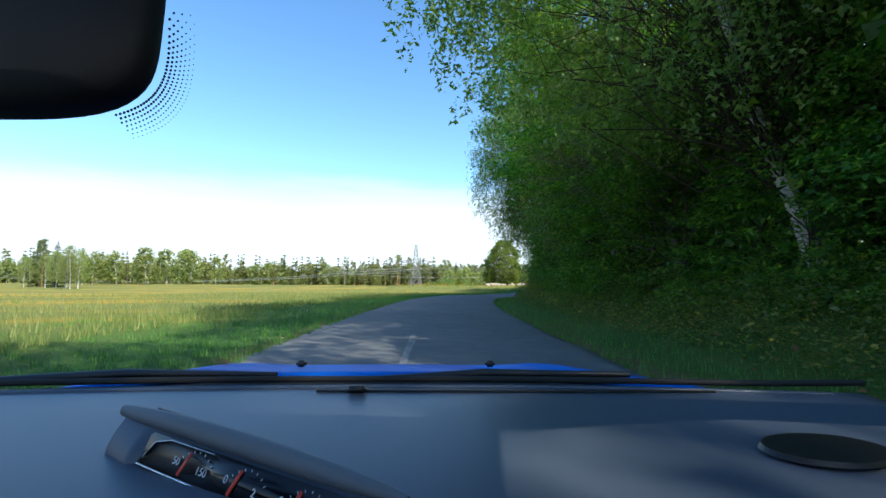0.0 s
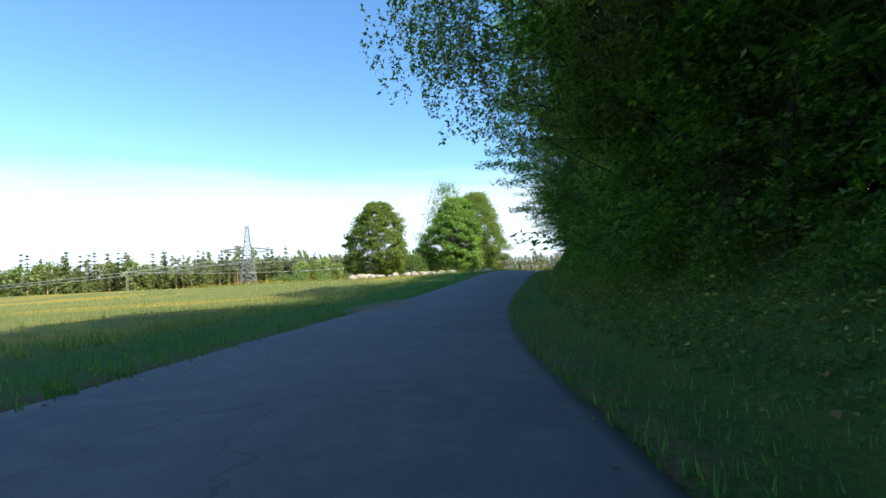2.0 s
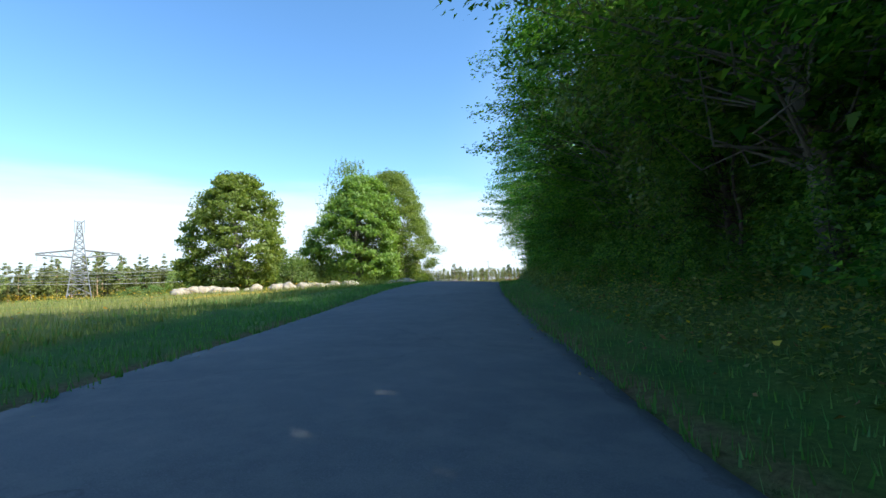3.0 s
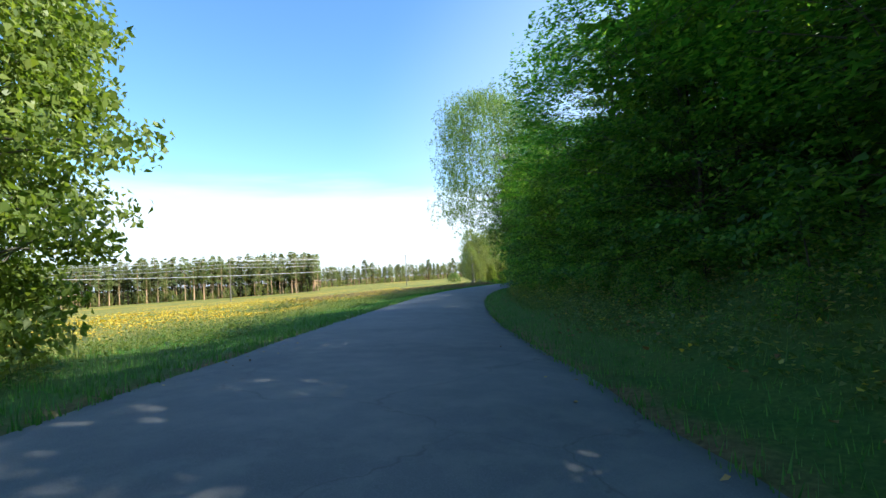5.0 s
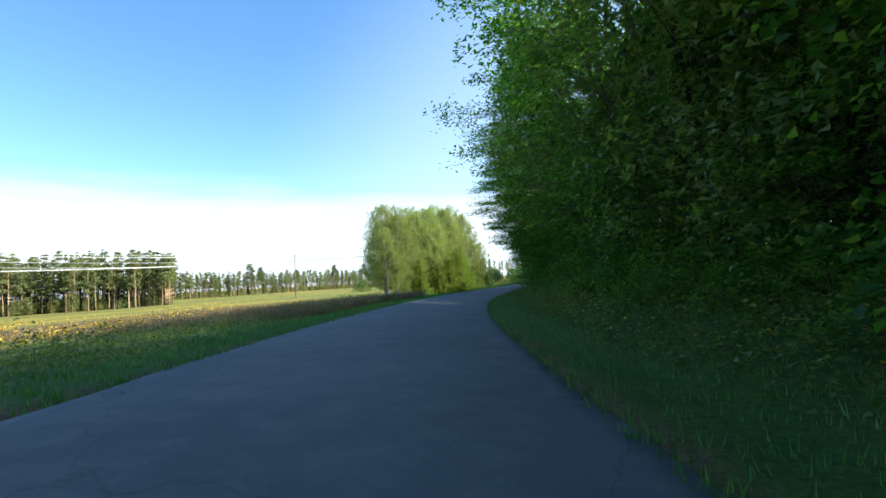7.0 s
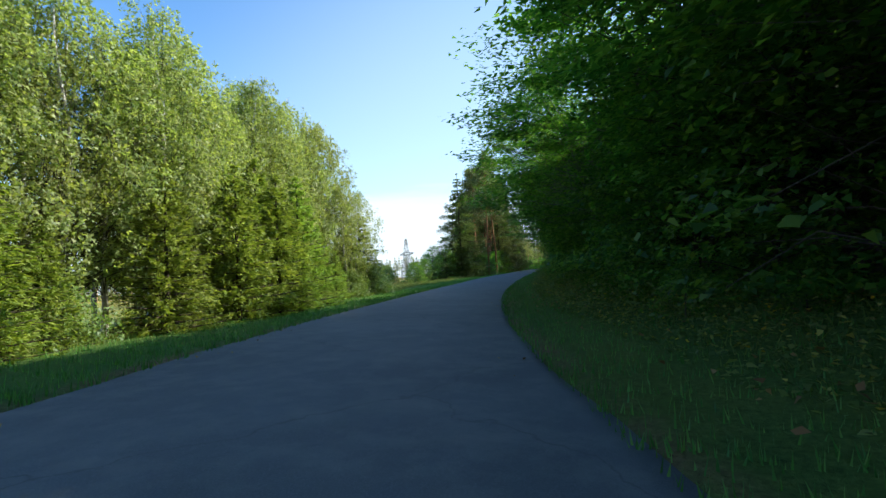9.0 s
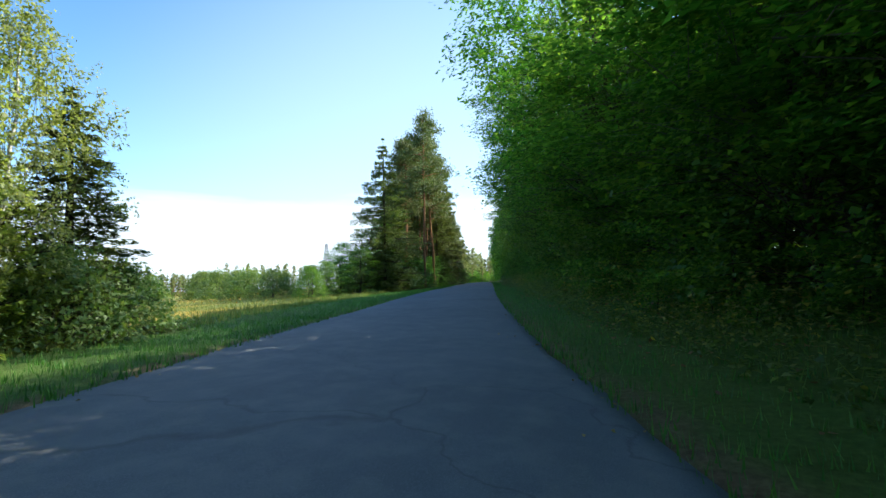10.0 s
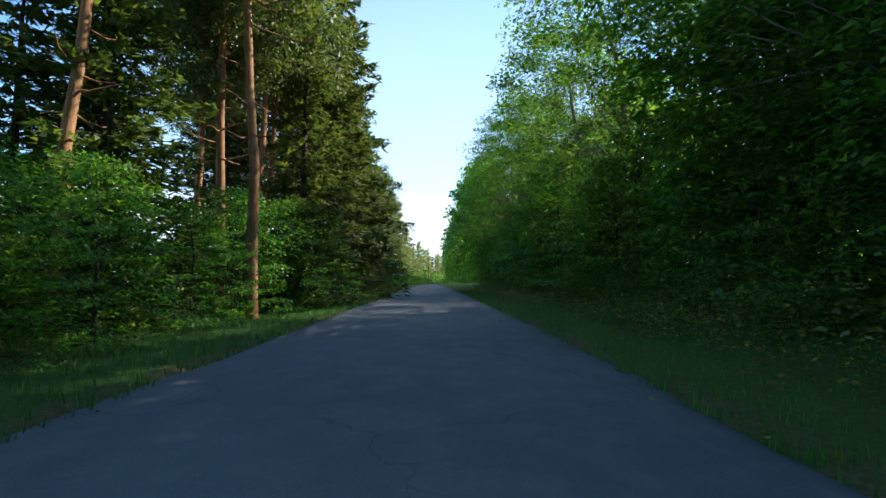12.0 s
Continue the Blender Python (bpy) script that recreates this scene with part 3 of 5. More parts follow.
def pine(name, h, rad, base, seed, clumps=34, tufts=60, size=0.3, trunk_r=0.0, stubs=8, needle=None, bark_mat=None):
    """A tall pine: long bare ruddy trunk and an open crown of needle clumps on bent limbs."""
    r = np.random.RandomState(seed)
    n = 9
    stem = np.c_[np.cumsum(r.normal(0, 0.012 * h * 0.5, (n, 2)), 0) * 0.6, np.linspace(-0.2, h * 0.97, n)]
    tr = trunk_r or 0.013 * h
    trunk = mesh_of("trunk", *tube(stem, np.linspace(tr, tr * 0.28, n), 8), [bark_mat or BARK_PINE], True)
    br, pts = [], []
    for k in range(clumps + stubs):
        dead = k >= clumps
        u = r.uniform(0, 1) if dead else (k + r.uniform()) / clumps
        z = h * (base * (0.45 + 0.5 * u) if dead else base + (0.98 - base) * u)
        a = r.uniform(0, 6.283)
        L = rad * (r.uniform(0.25, 0.5) if dead else (1.05 - u ** 2.2 * 0.75) * r.uniform(0.45, 1.1))
        s0 = np.array([np.interp(z, stem[:, 2], stem[:, i]) for i in range(2)] + [z])
        c = s0 + np.array([math.cos(a) * L, math.sin(a) * L, L * r.uniform(-0.15, 0.35)])
        br.append(tube(limb(s0, c, r, -0.06, 4, 0.2), np.linspace(0.03 + 0.012 * L, 0.012, 4), 4))
        if not dead:
            for q in (1.0, 0.72):
                m = int(tufts * q * r.uniform(0.6, 1.3))
                pts.append(s0 + (c - s0) * q + r.normal(size=(m, 3)) * np.array([0.42, 0.42, 0.22]) * (0.35 + 0.24 * rad))
    pts = np.concatenate(pts)
    v, f = blades(pts, size, r, 0.15, 0.36, -0.3, 0.4, None, 3)
    return tree(name, trunk, mesh_of("branchwork", *merge(br), [BARK_PINE], True), mesh_of("crown", v, f, [needle or NEEDLE_PINE]))


_rng = random.Random(7)


def plant(proto, s, l, scale=1.0, turn=None, dz=-0.05, tall=1.0):
    p = at(s, l)
    return plant_xy(proto, p[0], p[1], scale, turn, float(p[2]) + dz, tall)


def plant_xy(proto, x, y, scale=1.0, turn=None, z=None, tall=1.0):
    """Stands a tree at a place: the model itself the first time, copies after that."""
    z = ground_at(x, y) - 0.05 if z is None else z
    m = pose(float(x), float(y), float(z), 0, 0, _rng.uniform(0, 360) if turn is None else turn) @ Matrix.Diagonal((scale, scale, scale * tall, 1))
    if not proto.get("used"):
        proto["used"] = 1
        proto.matrix_basis = m
        return proto
    ob = copy_thing(proto, pose(0, 0, 0))
    ob.matrix_basis = m
    return ob


def kinds(items, label, category, group):
    for o in items:
        tagged(o, label, category, group)
    return items


def stature(s):
    """How tall the wood stands along the road: high by the meadow, lower round the bend."""
    return float(np.interp(s, [-20, -2, 4, 18, 24, 80, 92, 104, 125, 130, 135, 170, 176, 184, 200, 212, 224, 250, 262, 280, 302, 307, 317, 322, 800], [1.2, 1.2, 0.9, 0.9, 1.2, 1.15, 0.85, 0.66, 0.66, 0.85, 0.62, 0.62, 0.96, 0.98, 0.98, 0.8, 0.54, 0.54, 0.92, 1.0, 1.0, 0.95, 0.95, 0.95, 0.95]))


def face(s, l, out=True):
    """The turn that brings a tree's own +x towards the outside of the bend (or the inside)."""
    h = float(np.interp(s, _S, _HD))
    return math.degrees(math.atan2(math.sin(h), -math.cos(h)))


def wood(name, trees, label, category, skip=()):
    """Many far trees that nobody could count, joined into one."""
    mats, vs, fs, ms, n = [], [], [], [], 0
    for proto, m in trees:
        for c in proto.children:
            if c.name.split(".")[0] in skip:
                continue
            me = c.data
            co = np.empty(len(me.vertices) * 3, np.float32)
            me.vertices.foreach_get("co", co)
            co = co.reshape(-1, 3) @ np.array(m.to_3x3()).T + np.array(m.translation)
            k = len(me.polygons[0].vertices)
            li = np.empty(len(me.loops), np.int32)
            me.loops.foreach_get("vertex_index", li)
            f = li.reshape(-1, k)
            if k == 3:
                f = np.c_[f, f[:, 2]]
            if me.materials[0] not in mats:
                mats.append(me.materials[0])
            vs.append(co)
            fs.append(np.c_[f + n, np.full(len(f), k)])
            ms.append(np.full(len(f), mats.index(me.materials[0])))
            n += len(co)
    v, f, ix = np.concatenate(vs), np.concatenate(fs), np.concatenate(ms)
    me = bpy.data.meshes.new(name)
    size = f[:, 4]
    me.vertices.add(len(v))
    me.vertices.foreach_set("co", v.astype(np.float32).ravel())
    keep = np.ones((len(f), 4), bool)
    keep[size == 3, 3] = False
    me.loops.add(int(size.sum()))
    me.loops.foreach_set("vertex_index", f[:, :4][keep].astype(np.int32))
    me.polygons.add(len(f))
    me.polygons.foreach_set("loop_start", np.r_[0, np.cumsum(size)[:-1]].astype(np.int32))
    for m in mats:
        me.materials.append(m)
    me.polygons.foreach_set("material_index", ix.astype(np.int32))
    me.update(calc_edges=True)
    return tagged(new(name, me), label, category, "", "stuff")


UNDER, DEEP = [], []


def lot(bag, proto, x, y, z, scale=1.0, tall=1.0):
    bag.append((proto, pose(float(x), float(y), float(z), 0, 0, _rng.uniform(0, 360)) @ Matrix.Diagonal((scale, scale, scale * tall, 1))))


# the models
TWIG = BARK_BROWN
SHRUB = [kinds([broadleaf("maple_shrub", 5.6, 2.5, 0.03, 10 + k, LEAF_MAPLE, BARK_BROWN, 8200, 0.11, 64, (0, 0), 0, 0.07, True, 0.5, 0.14, 0, 4, None, (3, 3), 0.1, 0.62, 0.85)],
               "leafy green maple shrub at the wood's edge", "shrub", "shrubs along the wood edge")[0] for k in range(4)]
BACKSHRUB = [kinds([broadleaf("maple_shrub", 8.0, 3.4, 0.03, 15 + k, LEAF_MAPLE, BARK_BROWN, 1300, 0.4, 40, (0, 0), 0, 0.08, True, 0.5, 0.17, 0, 3, None, (3, 3))],
                   "tall maple shrub inside the wood", "shrub", "shrubs inside the wood")[0] for k in range(2)]
MAPLE = [kinds([broadleaf("maple_tree", 18.0, 5.6, 0.16, 20 + k, LEAF_MAPLE, BARK_GREY, 30000, 0.15, 170, (2.2, 0), 0, 0.2, False, 0.85, 0.1, 0, 3, None, (4, 4), 0.1, 0.6, 0.85)],
               "tall dark green maple in the roadside wood", "tree", "broad-leaved trees of the wood")[0] for k in range(4)]
BACKTREE = [kinds([broadleaf("maple_tree", 18.5, 4.6, 0.2, 26 + k, LEAF_MAPLE, BARK_GREY, 3000, 0.55, 60, (0, 0), 0, 0.2, False, 0.8, 0.16, 0, 3, None, (3, 3))],
                  "maple deeper inside the wood", "tree", "trees deeper in the wood")[0] for k in range(2)]
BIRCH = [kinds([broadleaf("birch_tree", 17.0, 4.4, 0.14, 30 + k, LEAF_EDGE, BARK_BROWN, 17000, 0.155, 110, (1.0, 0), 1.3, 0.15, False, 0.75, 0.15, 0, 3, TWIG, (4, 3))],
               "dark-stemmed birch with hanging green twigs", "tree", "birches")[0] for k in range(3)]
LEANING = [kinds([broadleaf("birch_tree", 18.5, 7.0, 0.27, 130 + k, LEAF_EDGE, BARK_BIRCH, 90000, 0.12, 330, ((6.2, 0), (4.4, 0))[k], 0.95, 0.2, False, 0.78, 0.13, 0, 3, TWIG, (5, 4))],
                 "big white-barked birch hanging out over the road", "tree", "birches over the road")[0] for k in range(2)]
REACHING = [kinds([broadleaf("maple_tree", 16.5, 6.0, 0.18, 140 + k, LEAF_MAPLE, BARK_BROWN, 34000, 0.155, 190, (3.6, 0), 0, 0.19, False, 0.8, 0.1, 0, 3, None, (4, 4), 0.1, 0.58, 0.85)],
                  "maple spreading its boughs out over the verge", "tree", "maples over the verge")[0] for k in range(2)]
GROVE = [kinds([broadleaf("birch_tree", 13.0, 3.1, 0.2, 40 + k, LEAF_BIRCH_SUN, BARK_BIRCH, 14500, 0.115, 90, (0.3, 0), 0.7, 0.12, False, 0.62, 0.1, 0, 3, TWIG, (3, 3))],
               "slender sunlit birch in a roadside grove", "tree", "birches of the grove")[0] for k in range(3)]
SPRUCE = [kinds([spruce("spruce_tree", 18.5, 3.9, 0.03, 50 + k, NEEDLE_SPRUCE, 34, 9, 120, 0.31)], "tall dark spruce with drooping boughs", "tree", "spruces")[0] for k in range(2)]
YOUNG = [kinds([spruce("young_spruce", 6.5, 2.2, 0.02, 60 + k, NEEDLE_YOUNG, 26, 10, 95, 0.17, 0.2)], "young bright green spruce by the birches", "tree", "young spruces")[0] for k in range(2)]
HERO = kinds([spruce("spruce_tree", 16.0, 6.8, 0.02, 55, NEEDLE_SPRUCE, 30, 8, 400, 0.22, 0.34, None, 3, 0.95, 0.12)], "broad old spruce with boughs hanging to the ground", "tree", "spruces")[0]
PINE = [kinds([pine("pine_tree", 21.0, 3.2, 0.5, 70 + k, 56, 150, 0.27, 0.2)], "tall pine with ruddy bare trunk", "tree", "tall pines")[0] for k in range(2)]
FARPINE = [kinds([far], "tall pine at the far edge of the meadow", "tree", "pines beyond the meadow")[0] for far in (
    pine("pine_tree", 20.0, 2.3, 0.4, 80, 26, 26, 0.8, 0.2, 2, NEEDLE_HAZED, BARK_FAR_LIT), pine("pine_tree", 20.0, 2.0, 0.46, 81, 22, 26, 0.8, 0.19, 2, NEEDLE_HAZED, BARK_FAR_LIT),
    spruce("pine_tree", 20.5, 2.7, 0.4, 82, NEEDLE_HAZED, 15, 7, 22, 0.8, 0.12, BARK_FAR_LIT, 3, 0.8))]
FARSPRUCE = [kinds([spruce("spruce_tree", 20.0, 2.9, 0.1, 90 + k, NEEDLE_SPRUCE, 11, 5, 8, 1.3)], "dark spruce in the far wood", "tree", "spruces beyond the meadow")[0] for k in range(2)]
FARLEAF = [kinds([broadleaf("birch_tree", 15.0, 3.8, 0.1, 95 + k, LEAF_BIRCH_SUN, BARK_BIRCH, 850, 0.92, 30, (0, 0), 0, 0.16, False, 0.7, 0.2, 0, 3, TWIG, (3, 3))], "pale green birch in the far wood", "tree", "birches beyond the meadow")[0] for k in range(2)]
WILLOW = [kinds([broadleaf("willow_bush", 4.2, 3.0, 0.04, 100 + k, LEAF_WILLOW, BARK_BROWN, 5500, 0.2, 60, (0, 0), 0, 0.06, True, 0.5, 0.17, 1, 3, None, (3, 3))], "rounded grey-green willow bush on the meadow", "bush", "willow bushes")[0] for k in range(2)]
ROUND = [kinds([broadleaf("oak_tree", 12.6, 4.8, 0.02, 110 + k, LEAF_OAK, BARK_GREY, (44000, 100000)[k], (0.25, 0.145)[k], (200, 260)[k], (0, 0), 0, 0.3, False, 0.7, 0.1, 1, 3 + k, None, (3, 3), 0.2, 0.72)], "broad round oak standing in the meadow", "tree", "oaks in the meadow")[0] for k in range(2)]

def sunny(s):
    """Stretches where the wood is thin and the sun comes through it."""
    return -6 < s < 22 or 96 < s < 166 or 224 < s < 256 or 305 < s < 318


# the wood along the inside of the bend
_r = random.Random(3)
s = -14.0
while s < 345:
    plant(_r.choice(SHRUB), s, 8.1 + _r.uniform(-0.8, 0.9), _r.uniform(0.7, 1.2) * (0.8 if 3 < s < 12 else 1))
    s += _r.uniform(2.3, 3.5)
s = -14.0
while s < 345:
    open_wood = sunny(s)
    lot(UNDER, _r.choice(BACKSHRUB), *at(s, 12.6 + _r.uniform(-1, 1)), _r.uniform(0.6, 0.8) if open_wood else _r.uniform(0.8, 1.1))
    lot(UNDER, _r.choice(BACKSHRUB), *at(s + 1.5, 19 + _r.uniform(-1.5, 1.5)), _r.uniform(0.75, 1.0))
    if open_wood:
        lot(UNDER, _r.choice(BACKSHRUB), *at(s + 0.8, 25 + _r.uniform(-1.5, 1.5)), _r.uniform(0.9, 1.2))
    s += _r.uniform(3.4, 5.0)
s = -12.0
while s < 350:
    l = (8.5 if s < 262 else 9.2) + _r.uniform(-0.6, 1.4)
    plant(_r.choice(BIRCH * 3 + MAPLE if s < 78 else MAPLE + MAPLE + BIRCH), s, l + (2.2 if 2 < s < 13 else 0.9 if 68 < s < 78 else 0.5 if 84 < s < 96 else 1.2 if 96 < s < 112 or 122 < s < 158 else 0.3 if 190 < s < 262 else 3.5 if 292 < s < 301 else 1.4 if s > 301 else 0), _r.uniform(0.88, 1.06), face(s, l) + _r.uniform(-40, 40), tall=stature(s))
    s += _r.uniform(7.5, 9.0) if 112 < s < 152 else _r.uniform(5.5, 7.2) if sunny(s) else _r.uniform(3.8, 5.6)
s = -16.0
while s < 350:
    if _r.random() < (1.0 if 222 < s < 256 else 0.25 if sunny(s) else 0.55 if s > 284 or 188 < s < 224 or s < 30 else 1.0):
        plant(_r.choice(BACKTREE), s, 12.8 + _r.uniform(-0.8, 0.8), _r.uniform(0.9, 1.05), tall=0.6 if 222 < s < 256 else max(0.72, 0.78 * stature(s)))
        plant(_r.choice(BACKTREE), s + 2.2, 10.8 + _r.uniform(-0.5, 0.5), 0.85, tall=0.56 if 222 < s < 256 else 0.7)
    lot(UNDER, _r.choice(BACKSHRUB), *at(s + 2, 10.4 + _r.uniform(-0.4, 0.4)), _r.uniform(0.6, 0.75))
    s += _r.uniform(4.0, 5.5)
s = -16.0
while s < 350:
    # the wood is thin where the sun comes through it
    thin = sunny(s)
    plant(_r.choice(BACKTREE + FARSPRUCE + FARPINE), s, 17 + _r.uniform(-1.5, 2.5), _r.uniform(0.85, 1.0), tall=(0.72 if thin else 0.95) * stature(s))
    s += _r.uniform(9.0, 13.0) if thin else _r.uniform(5.0, 7.0)
s = 350.0
while s < 800:
    l = 8.6 + _r.uniform(-0.6, 1.2)
    plant(_r.choice(BACKTREE), s, l, _r.uniform(0.85, 1.05))
    lot(UNDER, _r.choice(BACKSHRUB), *at(s + 2, l - 0.6), _r.uniform(0.7, 1.0))
    lot(UNDER, _r.choice(BACKSHRUB), *at(s + 1, -8.0 - _r.uniform(0, 2)), _r.uniform(0.6, 1.0))
    lot(UNDER, _r.choice(BACKSHRUB), *at(s + 3, -12.0 - _r.uniform(0, 2)), _r.uniform(0.8, 1.3))
    s += _r.uniform(5.0, 7.0)
# saplings and brambles along the foot of the wood
SAPLINGS = []
s = -8.0
while s < 330:
    for l0, lo, hi in ((6.9, 0.15, 0.28), (5.9, 0.08, 0.17), (6.4, 0.1, 0.2)):
        lot(SAPLINGS, _r.choice(BACKSHRUB), *at(s + _r.uniform(-1, 1), l0 + _r.uniform(-0.6, 0.5)), _r.uniform(lo, hi), _r.uniform(0.6, 0.9))
    s += _r.uniform(1.6, 3.0)
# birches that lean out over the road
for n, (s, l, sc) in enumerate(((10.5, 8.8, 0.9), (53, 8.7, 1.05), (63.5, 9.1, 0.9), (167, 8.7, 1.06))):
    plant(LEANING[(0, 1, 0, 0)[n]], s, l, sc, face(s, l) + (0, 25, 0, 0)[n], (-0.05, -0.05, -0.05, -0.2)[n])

# maples that reach over the verge, and tall shrubs in front of the pale stems
for s0, l0, sc in ((205, 9.4, 0.86), (212.5, 8.6, 0.88), (218.5, 8.7, 0.74), (98, 10.8, 0.95), (253.5, 8.9, 1.0), (266.5, 9.0, 0.95)):
    plant(_r.choice(REACHING), s0, l0, sc, face(s0, l0) + _r.uniform(-15, 15))
for s0, l0, sc in ((31.5, 7.4, 1.0), (58, 7.3, 1.1), (61.5, 7.3, 1.2), (160, 7.2, 1.1), (163, 7.2, 1.2), (166, 7.3, 1.15), (204, 7.2, 1.1), (210, 7.3, 1.15), (215, 7.4, 1.2), (222, 7.4, 1.1), (131, 7.4, 1.1), (99, 7.4, 1.1), (137.5, 7.6, 1.15), (141.5, 7.3, 1.25), (145.5, 7.4, 1.3), (149.5, 7.2, 1.2), (153.5, 7.3, 1.3), (157, 7.2, 1.2)):
    plant(_r.choice(SHRUB), s0, l0, sc)

# oaks, a birch and bushes out in the meadow
plant_xy(ROUND[0], 13.2, 122.0, 0.93, 20)
plant_xy(ROUND[0], 25.7, 122.0, 0.97, 130, tall=1.03)
plant_xy(ROUND[1], 30.1, 124.1, 0.97, 200, tall=1.14)
plant_xy(BIRCH[1], 28.0, 134.0, 1.08, 90)
for x, y, sc in ((18.6, 121.5, 0.85), (20.6, 122.5, 0.75), (16.9, 124.5, 0.6)):
    plant_xy(WILLOW[0], x, y, sc)
for x, y, sc, kd in ((-4.5, 190, 1.0, WILLOW), (-1.0, 194, 1.1, WILLOW), (3.5, 196, 1.2, YOUNG), (1.0, 200, 0.9, YOUNG), (5.5, 205, 1.1, WILLOW), (-8, 200, 0.9, WILLOW)):
    plant_xy(kd[0], x, y, sc)

# birch grove and young spruces on the outside of the bend
for k in range(42):
    u = k / 41
    s0 = 214.0 + 28.5 * u + _r.uniform(-0.5, 0.8)
    l0 = max(-9.5 - abs(_r.gauss(0, 2.6)), -9.6 - (s0 - 213) * 0.5)
    plant(_r.choice(GROVE), s0, l0, _r.uniform(0.68, 0.96) * float(np.interp(u, [0, 0.12, 0.3, 0.6, 1], [0.62, 0.82, 1.12, 1.12, 1.25])))
for s0, l0, sc in ((229.6, -6.9, 0.95), (232.2, -7.2, 1.02), (226.6, -7.0, 0.92), (223.4, -7.4, 0.8), (218.6, -8.0, 0.72), (230.9, -8.6, 1.15), (235, -7.4, 0.5), (228.2, -8.2, 0.95), (220.5, -8.4, 0.5), (238.5, -8.0, 0.5)):
    plant(_r.choice(YOUNG), s0, l0, sc)
for s0, l0, sc in ((217, -9.6, 0.4), (221, -9.0, 0.45), (226, -9.6, 0.35), (236, -9.0, 0.4), (241, -8.2, 0.45), (244.5, -8.2, 0.55), (247, -8.6, 0.5)):
    plant(_r.choice(WILLOW), s0, l0, sc)

plant(SPRUCE[0], 246.0, -9.3, 0.62, tall=0.62)
plant(YOUNG[0], 243.2, -9.0, 0.9)
for s0, l0, sc in ((241.5, -8.4, 0.66), (243.4, -8.6, 0.62), (228, -10.5, 0.8), (231, -11, 0.76), (234, -10, 0.72), (225.5, -10, 0.82)):
    plant(_r.choice(GROVE), s0, l0, sc)

# spruces and pines where the road enters the wood
plant_xy(HERO, 163.0, 210.2, 0.95, 10, tall=1.1)
plant_xy(SPRUCE[1], 166.4, 211.4, 0.5, 70, tall=0.8)
plant_xy(PINE[0], 168.0, 207.9, 0.8, 50, tall=1.22)
plant_xy(PINE[1], 170.0, 211.2, 0.76, 80, tall=1.18)
for s0, l0, sc, kd in ((281.5, -8.2, 0.5, SPRUCE), (289, -8.6, 0.45, SPRUCE), (290.5, -11.4, 0.5, SPRUCE), (297, -10.8, 0.6, SPRUCE), (304, -7.0, 0.9, PINE), (299, -10, 0.7, SPRUCE)):
    plant(_r.choice(kd), s0, l0, sc)
s = 296.0
while s < 640:
    near_kinds = SPRUCE + PINE if s < 400 else FARSPRUCE + FARPINE
    plant(_r.choice(near_kinds), s, -6.9 - _r.uniform(0, 1.8), _r.uniform(0.72, 1.0))
    plant(_r.choice(near_kinds + near_kinds[-1:]), s + 2, (-12.5 if s > 308 else -9.0) - _r.uniform(0, 1 + min(6, max(0, (s - 300) * 0.3))), _r.uniform(0.8, 1.05))
    if s < 420:
        plant(_r.choice(SHRUB), s + 1, -6.9 - _r.uniform(0, 1.5), _r.uniform(0.4, 0.8))
        plant(_r.choice(SHRUB), s + 3, -8.5 - _r.uniform(0, 2.5), _r.uniform(0.6, 1.1))
    s += _r.uniform(4.5, 7.0)
for s0, l0, sc, kd in ((306, -5.6, 0.8, SPRUCE), (302, -7.5, 1.0, PINE), (316, -6.2, 0.98, SPRUCE), (313, -8.5, 1.05, PINE), (323, -6.2, 0.95, SPRUCE), (331, -6.3, 1.0, SPRUCE)):
    plant(kd[int(s0) % 2], s0, l0, sc)
plant(SPRUCE[1], 311.5, -5.3, 1.2)
plant(PINE[0], 299.5, -5.4, 1.0)
plant(MAPLE[0], 292, -11.0, 0.5)
for s0, l0, sc in ((285.5, -6.4, 0.6), (288, -6.4, 0.7), (291, -6.2, 0.65), (294, -6.4, 0.7), (297.5, -6.2, 0.62), (300.5, -6.4, 0.8), (303, -6.0, 0.8), (284.5, -9.0, 0.9)):
    plant(_r.choice(SHRUB), s0, l0, sc)
plant(SHRUB[1], 304.5, -5.0, 0.85)
plant(SHRUB[2], 308.5, -5.6, 0.75)
plant(SHRUB[3], 311.5, -5.3, 0.6)
for s0, l0, sc in ((290, -9.5, 0.8), (293, -8.2, 0.6), (297, -9.6, 0.9), (301, -7.6, 0.6), (311, -7.5, 0.7)):
    plant(_r.choice(SHRUB), s0, l0, sc)
for s0, l0, sc in ((288, -13, 0.8), (292, -14, 0.8), (296, -13, 0.8), (300, -14.5, 0.8), (303.5, -12.5, 0.8), (294, -17, 0.9), (299, -18.5, 0.9), (304, -18, 0.9), (272.5, -12.5, 0.5), (274.5, -13.5, 0.55), (276.5, -12.6, 0.6), (278.5, -15, 0.6), (280, -12.5, 0.95), (282, -16.5, 0.6), (283.5, -10.5, 0.8), (279, -10.2, 0.85), (286, -8.4, 0.7), (287.5, -10.5, 0.9)):
    plant(_r.choice(SHRUB), s0, l0, sc)
for s0, l0, sc in ((296, -27, 0.9), (301, -33, 1.0), (304, -36, 1.0), (306, -30, 0.9), (309, -42, 1.1), (318, -50, 1.2), (330, -58, 1.3), (345, -66, 1.4), (300, -52, 1.0), (292, -58, 0.9), (320, -75, 1.3), (286, -66, 0.9), (305, -64, 1.1), (350, -85, 1.5), (365, -75, 1.5)):
    plant(_r.choice(WILLOW), s0, l0, sc)

